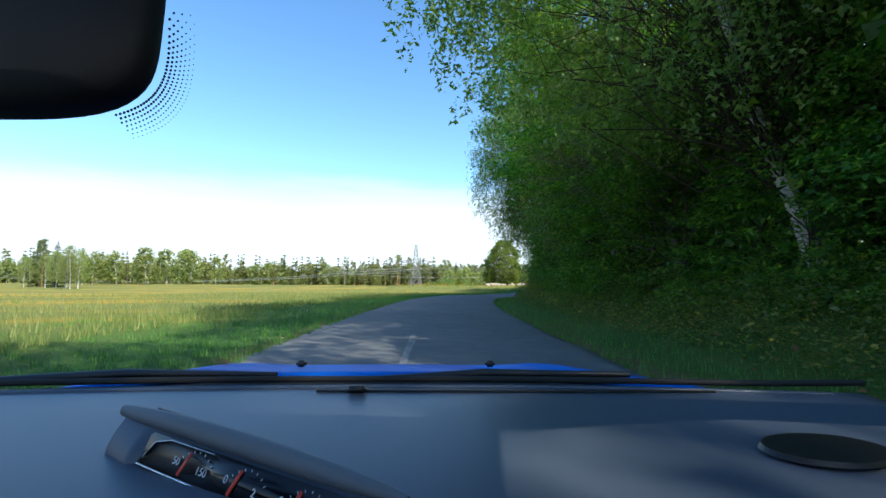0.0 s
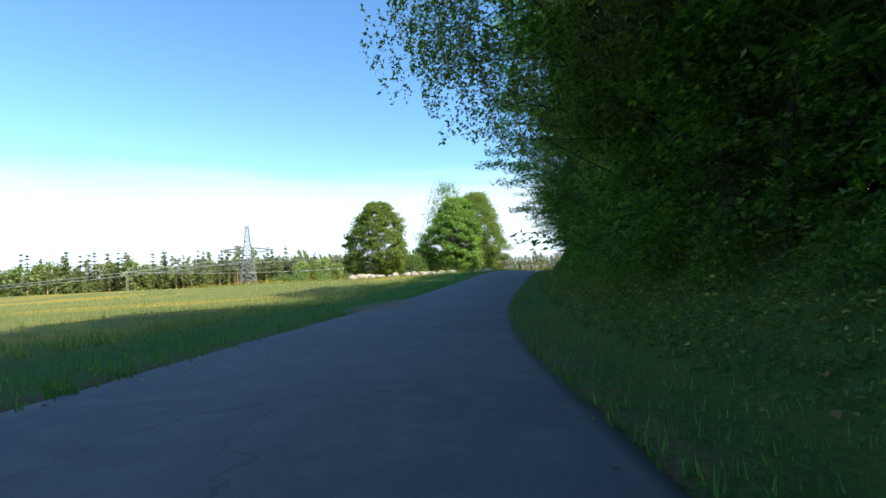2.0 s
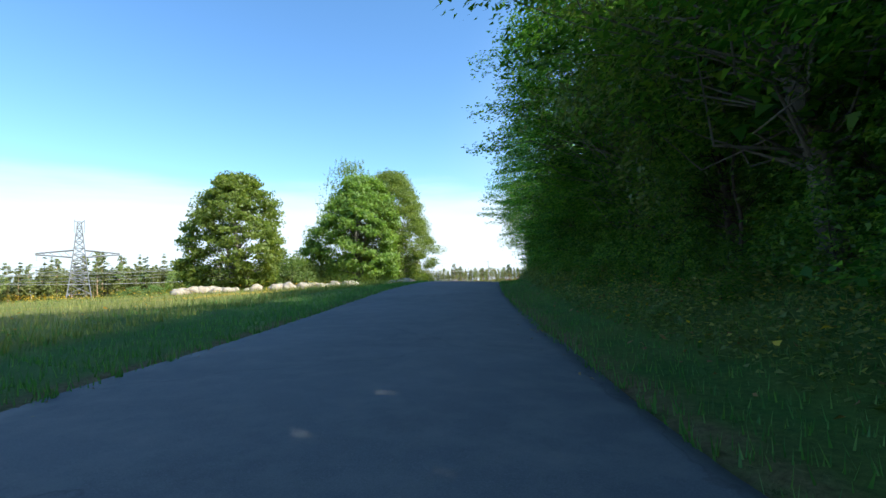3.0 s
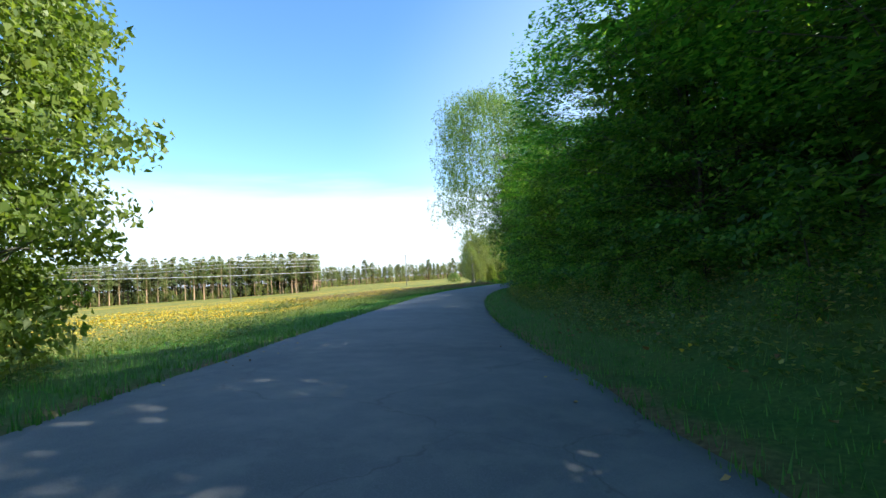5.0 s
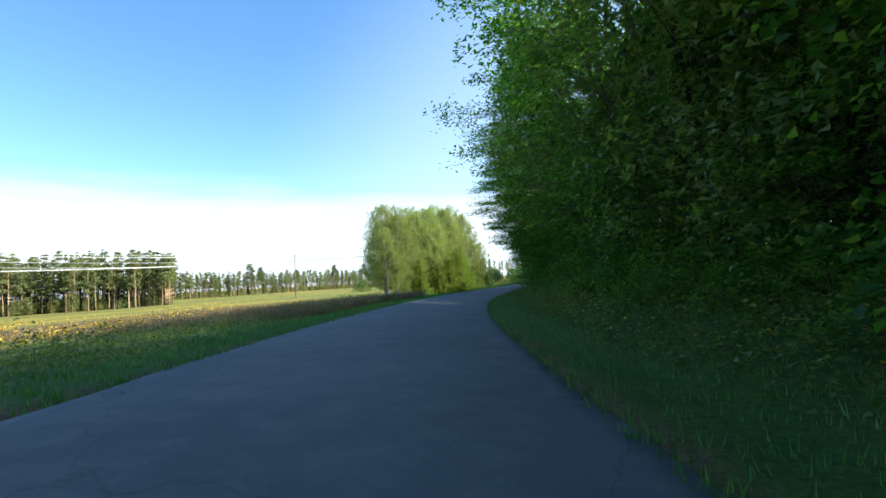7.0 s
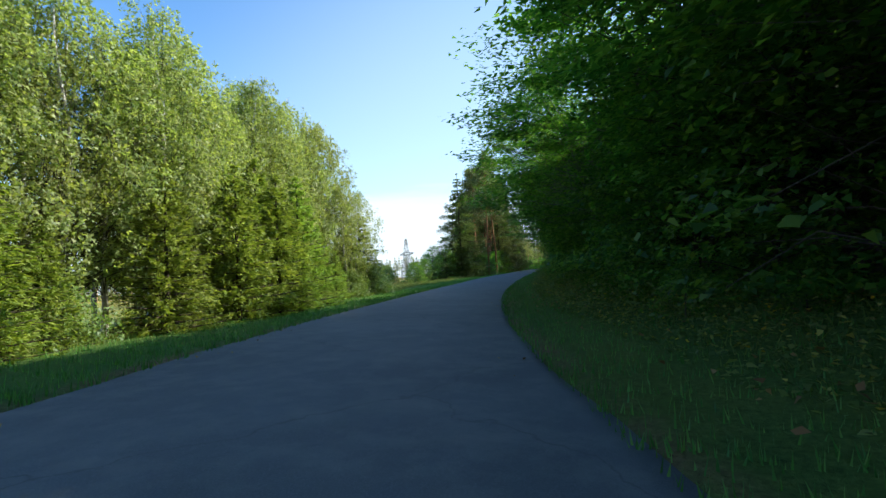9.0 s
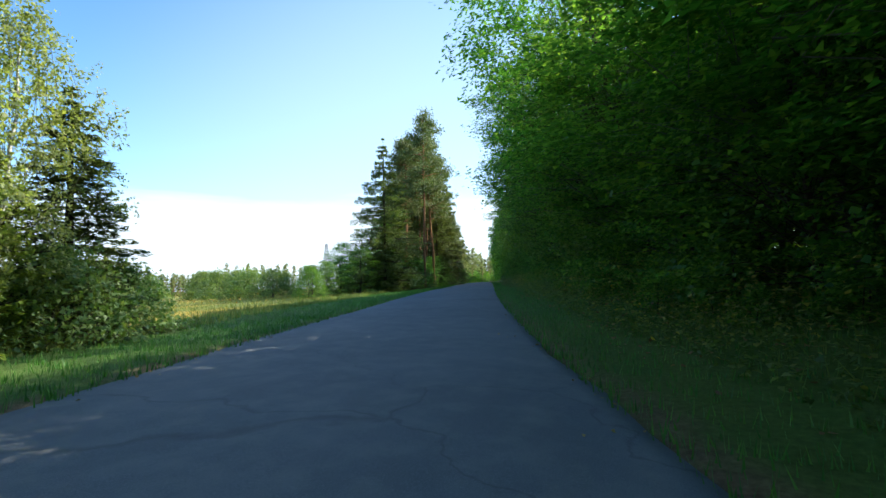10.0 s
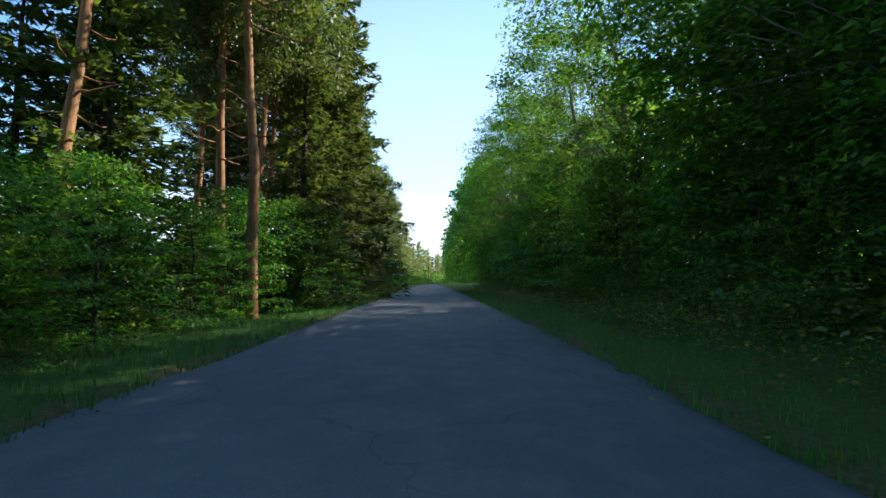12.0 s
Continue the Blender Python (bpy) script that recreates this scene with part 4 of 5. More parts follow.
# far woods round the meadow: the front trees singly, the depth behind them joined
def far_edge(line, step, rows, gap, kinds_front, kinds_deep, size, low=0.0):
    """A wall of trees along a line in the plan, deep enough to close the view."""
    P = np.array(line, float)
    d = np.r_[0, np.cumsum(np.hypot(*np.diff(P, axis=0).T))]
    for j in range(rows):
        q = _r.uniform(0, step)
        while q < d[-1]:
            x, y = float(np.interp(q, d, P[:, 0])) + _r.uniform(-0.6, 0.6), float(np.interp(q, d, P[:, 1])) + j * gap + _r.uniform(-1.2, 1.2)
            sc = _r.uniform(*size)
            if j == 0:
                plant_xy(_r.choice(kinds_front), x, y, sc)
            else:
                lot(DEEP, _r.choice(kinds_deep), x, y, ground_at(x, y) - 0.05, sc * (1 + 0.02 * j))
            if low and j > 1 and _r.random() < 0.8:
                lot(DEEP, _r.choice(FARSPRUCE), x + 1, y + 1, ground_at(x, y) - 0.05, sc * low * _r.uniform(0.7, 1.3))
            q += step * _r.uniform(0.3, 1.7)


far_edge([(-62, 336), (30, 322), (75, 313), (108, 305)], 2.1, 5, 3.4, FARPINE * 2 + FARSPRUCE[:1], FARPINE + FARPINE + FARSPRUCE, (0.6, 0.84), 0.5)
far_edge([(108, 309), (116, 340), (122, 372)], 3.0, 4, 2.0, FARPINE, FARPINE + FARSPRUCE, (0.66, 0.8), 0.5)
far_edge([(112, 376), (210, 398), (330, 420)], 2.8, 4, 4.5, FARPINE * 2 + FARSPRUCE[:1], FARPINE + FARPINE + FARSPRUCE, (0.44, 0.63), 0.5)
# sunlit undergrowth between the far stems
for (x0, y0), (x1, y1), n, top in (((-62, 338), (30, 324), 90, 0.42), ((30, 324), (108, 307), 90, 0.42), ((112, 378), (330, 422), 130, 0.36)):
    for k in range(n):
        u = (k + _r.random()) / n
        x, y = x0 + (x1 - x0) * u, y0 + (y1 - y0) * u + _r.uniform(-3, 2)
        lot(DEEP, _r.choice(FARLEAF), x, y, ground_at(x, y) - 0.05, _r.uniform(0.12, top) ** 1.2)
far_edge([(-62, 362), (30, 347), (75, 338), (104, 334)], 2.2, 2, 3.0, FARSPRUCE, FARSPRUCE, (0.55, 0.68))
far_edge([(112, 402), (210, 424), (330, 446)], 2.4, 2, 3.0, FARSPRUCE, FARSPRUCE, (0.42, 0.5))
for x, y, sc in ((152, 352, 0.68), (158, 355, 0.6), (207, 372, 0.66), (236, 384, 0.7), (181, 366, 0.55)):
    plant_xy(PINE[int(x) % 2], x, y, sc)
for k in range(250):
    u = k / 249
    d = abs(_r.gauss(0, 16))
    x, y, sc = 6 - 340 * u + _r.uniform(-2, 2), 322 - 40 * u + d, _r.uniform(0.85, 1.15)
    kd = _r.choice(FARLEAF + FARLEAF + FARPINE + FARSPRUCE)
    if d < 6:
        plant_xy(kd, x, y, sc)
    else:
        lot(DEEP, kd, x, y, ground_at(x, y) - 0.05, sc)
for k in range(110):
    x, y = 6 - 340 * k / 109, 322 - 40 * k / 109 + _r.uniform(0, 10)
    lot(DEEP, _r.choice(FARLEAF + FARSPRUCE), x, y, ground_at(x, y) - 0.05, _r.uniform(0.5, 0.8))
for k in range(220):
    u = _r.random() * 0.75
    x, y = 6 - 340 * u, 320 - 40 * u + _r.uniform(0, 14)
    lot(DEEP, _r.choice(FARLEAF + FARSPRUCE + FARPINE), x, y, ground_at(x, y) - 0.05, _r.uniform(0.45, 0.8))
for k in range(260):
    u = _r.random()
    x, y = 6 - 340 * u, 330 - 40 * u + _r.uniform(0, 12)
    lot(DEEP, _r.choice(FARLEAF), x, y, ground_at(x, y) - 0.05, _r.uniform(0.6, 0.85))
for k in range(12):
    plant_xy(_r.choice(FARLEAF), -150 + 4.5 * k, 196 + _r.uniform(-6, 10), _r.uniform(0.8, 1.05))
for k in range(10):
    plant_xy(_r.choice(FARLEAF), -1 + 1.9 * k, 244 + _r.uniform(-3, 8), _r.uniform(0.62, 0.8))
for k in range(12):
    plant_xy(_r.choice(GROVE + GROVE + PINE + SPRUCE), -108 - 4 * k, 136 + 3 * k + _r.uniform(-4, 6), _r.uniform(0.75, 1.0))
for k in range(60):
    x, y = 330 + 3 * k, 395 - 1.0 * k + _r.uniform(0, 30)
    lot(DEEP, _r.choice(FARPINE + FARSPRUCE), x, y, ground_at(x, y) - 0.05, _r.uniform(0.7, 0.95))
wood("bank_saplings", SAPLINGS, "low green saplings and brambles on the grassy bank", "saplings", ("branchwork",))
wood("undergrowth", UNDER, "dense green undergrowth inside the roadside wood", "undergrowth")
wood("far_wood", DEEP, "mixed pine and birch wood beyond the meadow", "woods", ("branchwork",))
for o in BACKSHRUB:
    for c in list(o.children):
        bpy.data.objects.remove(c)
    bpy.data.objects.remove(o)

# ---- grass, weeds and flowers ----


def blade_field(name, n, s_range, l_pick, h_pick, width, mat, seed, label, category, lean=0.35):
    """Grass blades as slim three-cornered leaves that stand on the ground."""
    r = np.random.RandomState(seed)
    s, l = r.uniform(*s_range, n), l_pick(r, n)
    # tufts: pull the blades towards scattered centres
    s += 0.16 * np.sin(s * 7 + l * 5) + r.normal(0, 0.03, n)
    p = at(s, l)
    h = h_pick(r, n)
    a, b = r.uniform(0, 6.283, n), r.uniform(0, 6.283, n)
    side = np.stack([np.cos(a), np.sin(a), np.zeros(n)], 1) * (width * r.uniform(0.6, 1.4, n))[:, None]
    tip = np.stack([np.cos(b) * lean * h * r.uniform(0, 1.6, n), np.sin(b) * lean * h * r.uniform(0, 1.6, n), h], 1)
    root = p - np.array([0, 0, 0.03])
    v = np.stack([root - side, root + side, p + tip], 1).reshape(-1, 3)
    me = mesh_of(name, v, np.arange(3 * n).reshape(-1, 3), [mat])
    return tagged(new(name, me), label, category, "", "stuff")


def petal_field(name, n, s_range, l_pick, h_pick, size, mat, seed, label, category, bare=0.6):
    r = np.random.RandomState(seed)
    s, l = r.uniform(*s_range, n), l_pick(r, n)
    keep = fbm(s, l, 0.5, seed) > r.uniform(-bare, 0.7, n)
    s, l = s[keep], l[keep]
    p = at(s, l)
    # taller in some clumps than in others
    p[:, 2] += h_pick(r, len(p)) * np.clip(0.8 + 1.1 * fbm(s, l, 0.35, seed + 1), 0.3, 1.7)
    v, f = blades(p, size, r, 0.6, 0.8)
    return tagged(new(name, mesh_of(name, v, f, [mat])), label, category, "", "stuff")


blade_field("verge_grass", 150000, (-8, 330), lambda r, n: 2.62 + 6.4 * r.uniform(0, 1, n) ** 1.25, lambda r, n: r.uniform(0.05, 0.17, n), 0.011, GRASS_BLADE, 1, "green grass on the shaded roadside bank", "grass")
blade_field("verge_grass", 170000, (-8, 330), lambda r, n: -2.62 - 8.7 * r.uniform(0, 1, n) ** 1.4, lambda r, n: r.uniform(0.05, 0.18, n), 0.011, GRASS_BLADE, 2, "green grass along the open side of the road", "grass")
blade_field("meadow_grass", 120000, (-8, 300), lambda r, n: -7.5 - 40 * r.uniform(0, 1, n) ** 1.7, lambda r, n: r.uniform(0.15, 0.42, n), 0.016, MEADOW_BLADE, 3, "tall ripening meadow grass beyond the verge", "grass", 0.3)
petal_field("bank_weeds", 250000, (-8, 330), lambda r, n: 4.1 + 4.6 * r.uniform(0, 1, n), lambda r, n: 0.05 + 0.55 * r.uniform(0, 1, n) ** 1.6, 0.075, LEAF_EDGE, 14, "low leafy weeds over the shaded bank", "weeds", 2.6)
blade_field("bank_weeds", 50000, (-8, 330), lambda r, n: 4.3 + 3.8 * r.uniform(0, 1, n), lambda r, n: r.uniform(0.08, 0.24, n), 0.009, LEAF_EDGE, 4, "leafy weeds on the shaded bank", "weeds", 0.6)
petal_field("bank_flowers", 9000, (-8, 330), lambda r, n: 4.2 + 4.2 * r.uniform(0, 1, n), lambda r, n: r.uniform(0.15, 0.55, n), 0.065, FLOWER, 5, "small yellow flowers scattered over the bank", "flowers")
petal_field("fallen_leaves", 15000, (-8, 330), lambda r, n: 3.6 + 5 * r.uniform(0, 1, n), lambda r, n: r.uniform(0.03, 0.3, n), 0.08, DRY, 6, "brown fallen leaves caught in the grass", "leaves")
petal_field("meadow_flowers", 9000, (20, 300), lambda r, n: -9 - 34 * r.uniform(0, 1, n) ** 1.5, lambda r, n: r.uniform(0.3, 0.6, n), 0.09, FLOWER, 7, "yellow flowers in the ripening meadow", "flowers")
petal_field("verge_weeds", 110000, (100, 212), lambda r, n: -5.2 - 5.5 * r.uniform(0, 1, n) ** 1.3, lambda r, n: 0.05 + 0.65 * r.uniform(0, 1, n) ** 1.5, 0.07, LEAF_EDGE, 24, "shaggy tall weeds between verge and meadow", "weeds")
petal_field("bank_herbs", 130000, (-8, 330), lambda r, n: 4.4 + 3.6 * r.uniform(0, 1, n), lambda r, n: 0.05 + 0.75 * r.uniform(0, 1, n) ** 1.5, 0.065, YELLOWED, 15, "yellowing tall herbs over the bank", "weeds", 1.2)
blade_field("meadow_seed_heads", 60000, (184, 213), lambda r, n: -5.6 - 26 * r.uniform(0, 1, n) ** 1.5, lambda r, n: r.uniform(0.35, 0.85, n), 0.013, SEED_HEAD, 25, "tall brownish grass in seed beyond the verge", "grass", 0.3)
petal_field("meadow_goldenrod", 60000, (112, 205), lambda r, n: -13 - 42 * r.uniform(0, 1, n) ** 1.3, lambda r, n: r.uniform(0.3, 0.7, n), 0.12, FLOWER, 26, "golden drifts of flowers in the ripening meadow", "flowers")
petal_field("road_litter", 2600, (-8, 330), lambda r, n: np.sign(r.uniform(-1, 1, n)) * (2.75 - abs(r.normal(0, 0.35, n))), lambda r, n: np.full(n, 0.03), 0.05, DRY, 8, "dead leaves lying along the road's edge", "leaves")

# ---- pylon, poles, wires, stones ----


def metal(name, base, rough, metallic=0.8, grain=30):
    k = Nodes(name)
    v = k.coords("Object")
    n = k.noise(v, grain, 4, 0.6)
    k.base(k.ramp(n, [(0.3, tuple(c * 0.75 for c in base)), (0.7, base)]))
    k.rough(rough, metallic)
    k.bump(n, 0.1, 0.002)
    return k.m


STEEL = metal("galvanised_steel", (0.27, 0.27, 0.28), 0.6, 0.5, 6)
WIRE = metal("wire", (0.55, 0.55, 0.53), 0.45, 0.5, 3)
POLE_WOOD = bark("weathered_pole", (0.12, 0.1, 0.08), (0.27, 0.24, 0.2), 5, 0.15, 0.4)
GLASS_CAP = metal("porcelain", (0.6, 0.6, 0.58), 0.3, 0.0, 10)


def bar(a, b, r=0.05, sides=4):
    return tube(np.array([a, (np.add(a, b)) / 2, b]), [r, r, r], sides)


def lattice(z0, w0, z1, w1, panels, r):
    """Four legs and crossed braces between two heights."""
    out = []
    cor = [(-1, -1), (1, -1), (1, 1), (-1, 1)]
    for k in range(panels):
        za, zb = z0 + (z1 - z0) * k / panels, z0 + (z1 - z0) * (k + 1) / panels
        wa, wb = w0 + (w1 - w0) * k / panels, w0 + (w1 - w0) * (k + 1) / panels
        for i in range(4):
            c, d = cor[i], cor[(i + 1) % 4]
            out.append(bar((c[0] * wa, c[1] * wa, za), (c[0] * wb, c[1] * wb, zb), r))
            out.append(bar((c[0] * wa, c[1] * wa, za), (d[0] * wb, d[1] * wb, zb), r * 0.6))
            out.append(bar((d[0] * wa, d[1] * wa, za), (c[0] * wb, c[1] * wb, zb), r * 0.6))
            out.append(bar((c[0] * wb, c[1] * wb, zb), (d[0] * wb, d[1] * wb, zb), r * 0.6))
    return out


def build_pylon(x, y, turn, scale=1.0, label="grey steel lattice pylon standing in the meadow"):
    ob = tagged(new("pylon"), label, "pylon", "pylons")
    part("tower", mesh_of("tower", *merge(lattice(-0.3, 2.2, 5.0, 1.5, 3, 0.09) + lattice(5.0, 1.5, 10.5, 0.9, 5, 0.08)), [STEEL]), ob)
    part("mast", mesh_of("mast", *merge(lattice(10.5, 0.9, 16.6, 0.28, 5, 0.07)), [STEEL]), ob)
    for sg in (-1, 1):
        arm = []
        for yy in (-0.6, 0.6):
            arm += [bar((sg * 0.9, yy, 10.0), (sg * 6.2, yy * 0.25, 10.5), 0.11), bar((sg * 0.9, yy, 11.3), (sg * 6.2, yy * 0.25, 10.7), 0.11)]
        for k in range(4):
            xx = 0.9 + 4.2 * (k + 0.5) / 4
            arm += [bar((sg * xx, -0.5 + 0.09 * k, 10.3), (sg * xx, 0.5 - 0.09 * k, 10.4), 0.04), bar((sg * xx, 0, 10.3), (sg * (xx + 0.6), 0, 10.9 - 0.08 * k), 0.04)]
        part("crossarm", mesh_of("crossarm", *merge(arm), [STEEL]), ob)
        horn = [bar((sg * 0.28, 0, 16.4), (sg * 0.75, 0, 16.9), 0.06), bar((sg * 0.75, 0, 16.9), (sg * 0.75, 0, 14.6), 0.035)]
        part("horn", mesh_of("horn", *merge(horn), [STEEL]), ob)
        ins = [tube(np.array([[sg * 6.0, 0, 10.5 - 0.18 * k], [sg * 6.0, 0, 10.44 - 0.18 * k]]), [0.13, 0.07], 8) for k in range(7)]
        part("insulator", mesh_of("insulator", *merge(ins), [GLASS_CAP], True), ob)
    ob.matrix_basis = pose(x, y, ground_at(x, y) - 0.1, 0, 0, turn) @ Matrix.Scale(scale, 4)
    return ob


build_pylon(-13.8, 190.0, 12, 1.1)
build_pylon(-31.0, 345.0, 12, 1.25, "distant grey steel lattice pylon beyond the meadow")
build_pylon(292.0, 312.0, 60, 1.25, "tall far pylon rising over the bushes")


def build_pole(x, y, h=7.5, turn=0.0):
    ob = tagged(new("power_pole"), "weathered wooden power pole with a crossarm", "pole", "power poles")
    part("post", mesh_of("post", *tube(np.array([[0, 0, -0.5], [0.02, 0, h * 0.5], [0, 0, h]]), [0.15, 0.125, 0.1], 9), [POLE_WOOD], True), ob)
    part("crossarm", mesh_of("crossarm", *bar((-0.75, 0, h - 0.35), (0.75, 0, h - 0.35), 0.06), [POLE_WOOD]), ob)
    for xx in (-0.68, 0.0, 0.68):
        z = h if xx == 0 else h - 0.3
        part("insulator", mesh_of("insulator", *tube(np.array([[xx, 0, z], [xx, 0, z + 0.1], [xx, 0, z + 0.2]]), [0.05, 0.075, 0.03], 8), [GLASS_CAP], True), ob)
    ob.matrix_basis = pose(x, y, ground_at(x, y), 0, 0, turn)
    return ob


def build_wire(a, b, sag, r=0.03, label="slack overhead wire above the meadow"):
    t = np.linspace(0, 1, 25)[:, None]
    p = np.array(a) + (np.array(b) - np.array(a)) * t - np.array([0, 0, 1.0]) * 4 * sag * t * (1 - t)
    tagged(new("overhead_wire", mesh_of("overhead_wire", *tube(p, np.full(25, r), 5), [WIRE], True)), label, "wire", "overhead wires")


POLES = [(-70.0, 271.0), (0.0, 263.5), (63.5, 257.7), (128.0, 268.0)]
for x, y in POLES:
    build_pole(x, y, 12.0, 5)
for (xa, ya), (xb, yb) in zip(POLES[:-1], POLES[1:]):
    for o, dz in ((-0.68, 11.7), (0.0, 12.2), (0.68, 11.7), (0.2, 10.6), (-0.2, 9.6)):
        build_wire((xa, ya + o, ground_at(xa, ya) + dz), (xb, yb + o, ground_at(xb, yb) + dz), 0.5, 0.045)
LOW_POLES = [(-40.0, 180.0, 6.0), (25.0, 192.0, 6.0), (111.2, 207.0, 7.0), (112.9, 205.6, 6.6)]
for x, y, h in LOW_POLES:
    build_pole(x, y, h, 80)
for (xa, ya, ha), (xb, yb, hb) in zip(LOW_POLES[:2], LOW_POLES[1:3]):
    for o in (-0.6, 0.6):
        build_wire((xa, ya + o, ground_at(xa, ya) + ha - 0.1), (xb, yb + o, ground_at(xb, yb) + hb - 0.1), 1.2, 0.035)
for sg in (-1, 1):
    ax, ay = -13.8 + sg * 5.3 * math.cos(radians(12)), 190 + sg * 5.3 * math.sin(radians(12))
    z = ground_at(-13.8, 190) + 9.2
    build_wire((ax, ay, z), (ax - 230, ay + 28, z - 1), 5.5, 0.06, "heavy conductor hanging from the pylon")
    build_wire((ax, ay, z), (-31 + sg * 6.7, 345 + sg, ground_at(-31, 345) + 11.4), 1.5, 0.06, "heavy conductor hanging from the pylon")


def stone_material():
    k = Nodes("pale_fieldstone")
    v = k.coords("Object")
    n = k.noise(v, 3.5, 6, 0.65)
    c = k.ramp(n, [(0.25, (0.2, 0.17, 0.13)), (0.55, (0.4, 0.34, 0.26)), (0.8, (0.52, 0.46, 0.37))])
    o = k.t.nodes.new("ShaderNodeObjectInfo")
    c = k.mix(k.ramp(o.outputs["Random"], [(0.0, (0, 0, 0)), (1.0, (0.35, 0.35, 0.35))]), c, (0.3, 0.27, 0.24))
    k.base(c)
    k.rough(0.9, 0, 0.25)
    k.bump(n, 0.7, 0.05)
    return k.m


STONE = stone_material()


def stone_mesh(seed):
    bm = bmesh.new()
    bmesh.ops.create_icosphere(bm, subdivisions=3, radius=0.5)
    for v in bm.verts:
        d = v.co.normalized()
        v.co *= 1 + 0.32 * noise.noise(d * 1.5 + Vector((seed * 3.1, 0, 0))) + 0.1 * noise.noise(d * 4 + Vector((0, seed * 2.7, 0)))
        v.co.z *= 0.72
    return bm_mesh("boulder", bm, STONE, True)


STONES = [stone_mesh(k) for k in range(5)]
_q = random.Random(11)
for k in range(46):
    u = _q.random()
    x, y = 8.0 + 19.5 * u + _q.gauss(0, 0.35), 117.0 - 5.2 * u + _q.gauss(0, 0.55)
    sc = _q.uniform(0.55, 1.25)
    ob = new("boulder", STONES[k % 5])
    ob.matrix_basis = pose(x, y, ground_at(x, y) + 0.16 * sc, _q.uniform(-20, 20), _q.uniform(-20, 20), _q.uniform(0, 360)) @ Matrix.Diagonal((sc * _q.uniform(1, 1.5), sc, sc, 1))
    tagged(ob, "pale rounded fieldstone in a heap by the oaks", "stone", "heap of fieldstones")

# wrapped bales lying by the pylon
BALE = metal("white_wrap", (0.75, 0.76, 0.78), 0.35, 0.0, 2)
for k in range(4):
    x, y = -26.0 + 1.9 * k, 214.0 + 0.5 * k
    bm = bmesh.new()
    bmesh.ops.create_cone(bm, cap_ends=True, segments=20, radius1=0.62, radius2=0.62, depth=1.25)
    bmesh.ops.bevel(bm, geom=[e for e in bm.edges if len(e.link_faces) == 2 and e.calc_face_angle() > 1], offset=0.14, segments=3, affect="EDGES")
    bmesh.ops.rotate(bm, verts=bm.verts, matrix=Matrix.Rotation(radians(90), 3, "Y"))
    ob = new("wrapped_bale", bm_mesh("wrapped_bale", bm, BALE, True))
    ob.matrix_basis = pose(x, y, ground_at(x, y) + 0.58, 0, 0, 15)
    tagged(ob, "round hay bale in white plastic wrap", "hay bale", "row of wrapped bales")

# sandy, trodden pull-off beside the road
SAND = Nodes("trodden_sand")
_v = SAND.coords("Object")
_n, _m = SAND.noise(_v, 35, 5, 0.7), SAND.noise(_v, 1.6, 5, 0.65)
SAND.base(SAND.mix(_m, SAND.ramp(_n, [(0.3, (0.2, 0.14, 0.085)), (0.7, (0.4, 0.3, 0.2))]), (0.13, 0.115, 0.1)))
SAND.rough(0.95, 0, 0.1)
SAND.bump(_n, 0.8, 0.02)
_a = np.linspace(0, 2 * np.pi, 40, endpoint=False)
_rings = []
for k, f in enumerate((0.0, 0.4, 0.75, 1.0)):
    rs, rl = f * (4.2 + 0.7 * fbm(np.cos(_a) * 3, np.sin(_a) * 3, 1.0, 21)), f * (1.25 + 0.3 * fbm(np.cos(_a) * 3, np.sin(_a) * 3, 1.3, 22))
    p = at(69.5 + rs * np.cos(_a), -2.9 + rl * np.sin(_a))
    p[:, 2] += (0.06, 0.055, 0.045, 0.0)[k]
    _rings.append(p)
_i = np.arange(3)[:, None] * 40 + np.arange(40)[None]
_j = np.arange(3)[:, None] * 40 + (np.arange(40)[None] + 1) % 40
tagged(new("sand_patch", mesh_of("sand_patch", np.concatenate(_rings), np.stack([_i, _i + 40, _j + 40, _j], -1).reshape(-1, 4), [SAND.m], True)), "bare sandy pull-off at the edge of the asphalt", "sand", "", "structure")

# worn remains of the painted centre line
PAINT = Nodes("worn_road_paint")
_n = PAINT.noise(PAINT.coords("Object"), 7, 6, 0.75)
PAINT.base(PAINT.ramp(_n, [(0.42, (0.1, 0.1, 0.1)), (0.66, (0.3, 0.3, 0.29))]))
PAINT.rough(0.75)
for s0, s1 in ((3.5, 10.5),):
    st = np.arange(s0, s1, 0.5)
    rows = []
    for o in (-0.06, 0.06):
        l = -0.35 + o + 0.02 * fbm(st, o * 40, 1.5, 2)
        p = at(st, l)
        p[:, 2] = np.interp(st, _S, _ZR) - l * np.interp(st, _S, _BK) + 0.052 + 0.008 * fbm(st, l, 0.8, 5)
        rows.append(p)
    v = np.stack(rows, 1).reshape(-1, 3)
    tagged(new("road_marking", mesh_of("road_marking", v, grid_faces(len(st), 2)[:, ::-1], [PAINT.m])), "faded remains of a pale painted centre line", "road marking", "", "structure")

# ---- the car in which the drive begins ----


def plastic(name, base, rough, grain=400, strength=0.25):
    k = Nodes(name)
    v = k.coords("Object")
    n = k.noise(v, grain, 3, 0.6)
    w = k.noise(v, 3, 4, 0.6)
    k.base(k.ramp(w, [(0.3, tuple(c * 0.85 for c in base)), (0.7, base)]))
    k.rough(rough, 0, 0.45)
    k.bump(n, strength, 0.001)
    return k.m


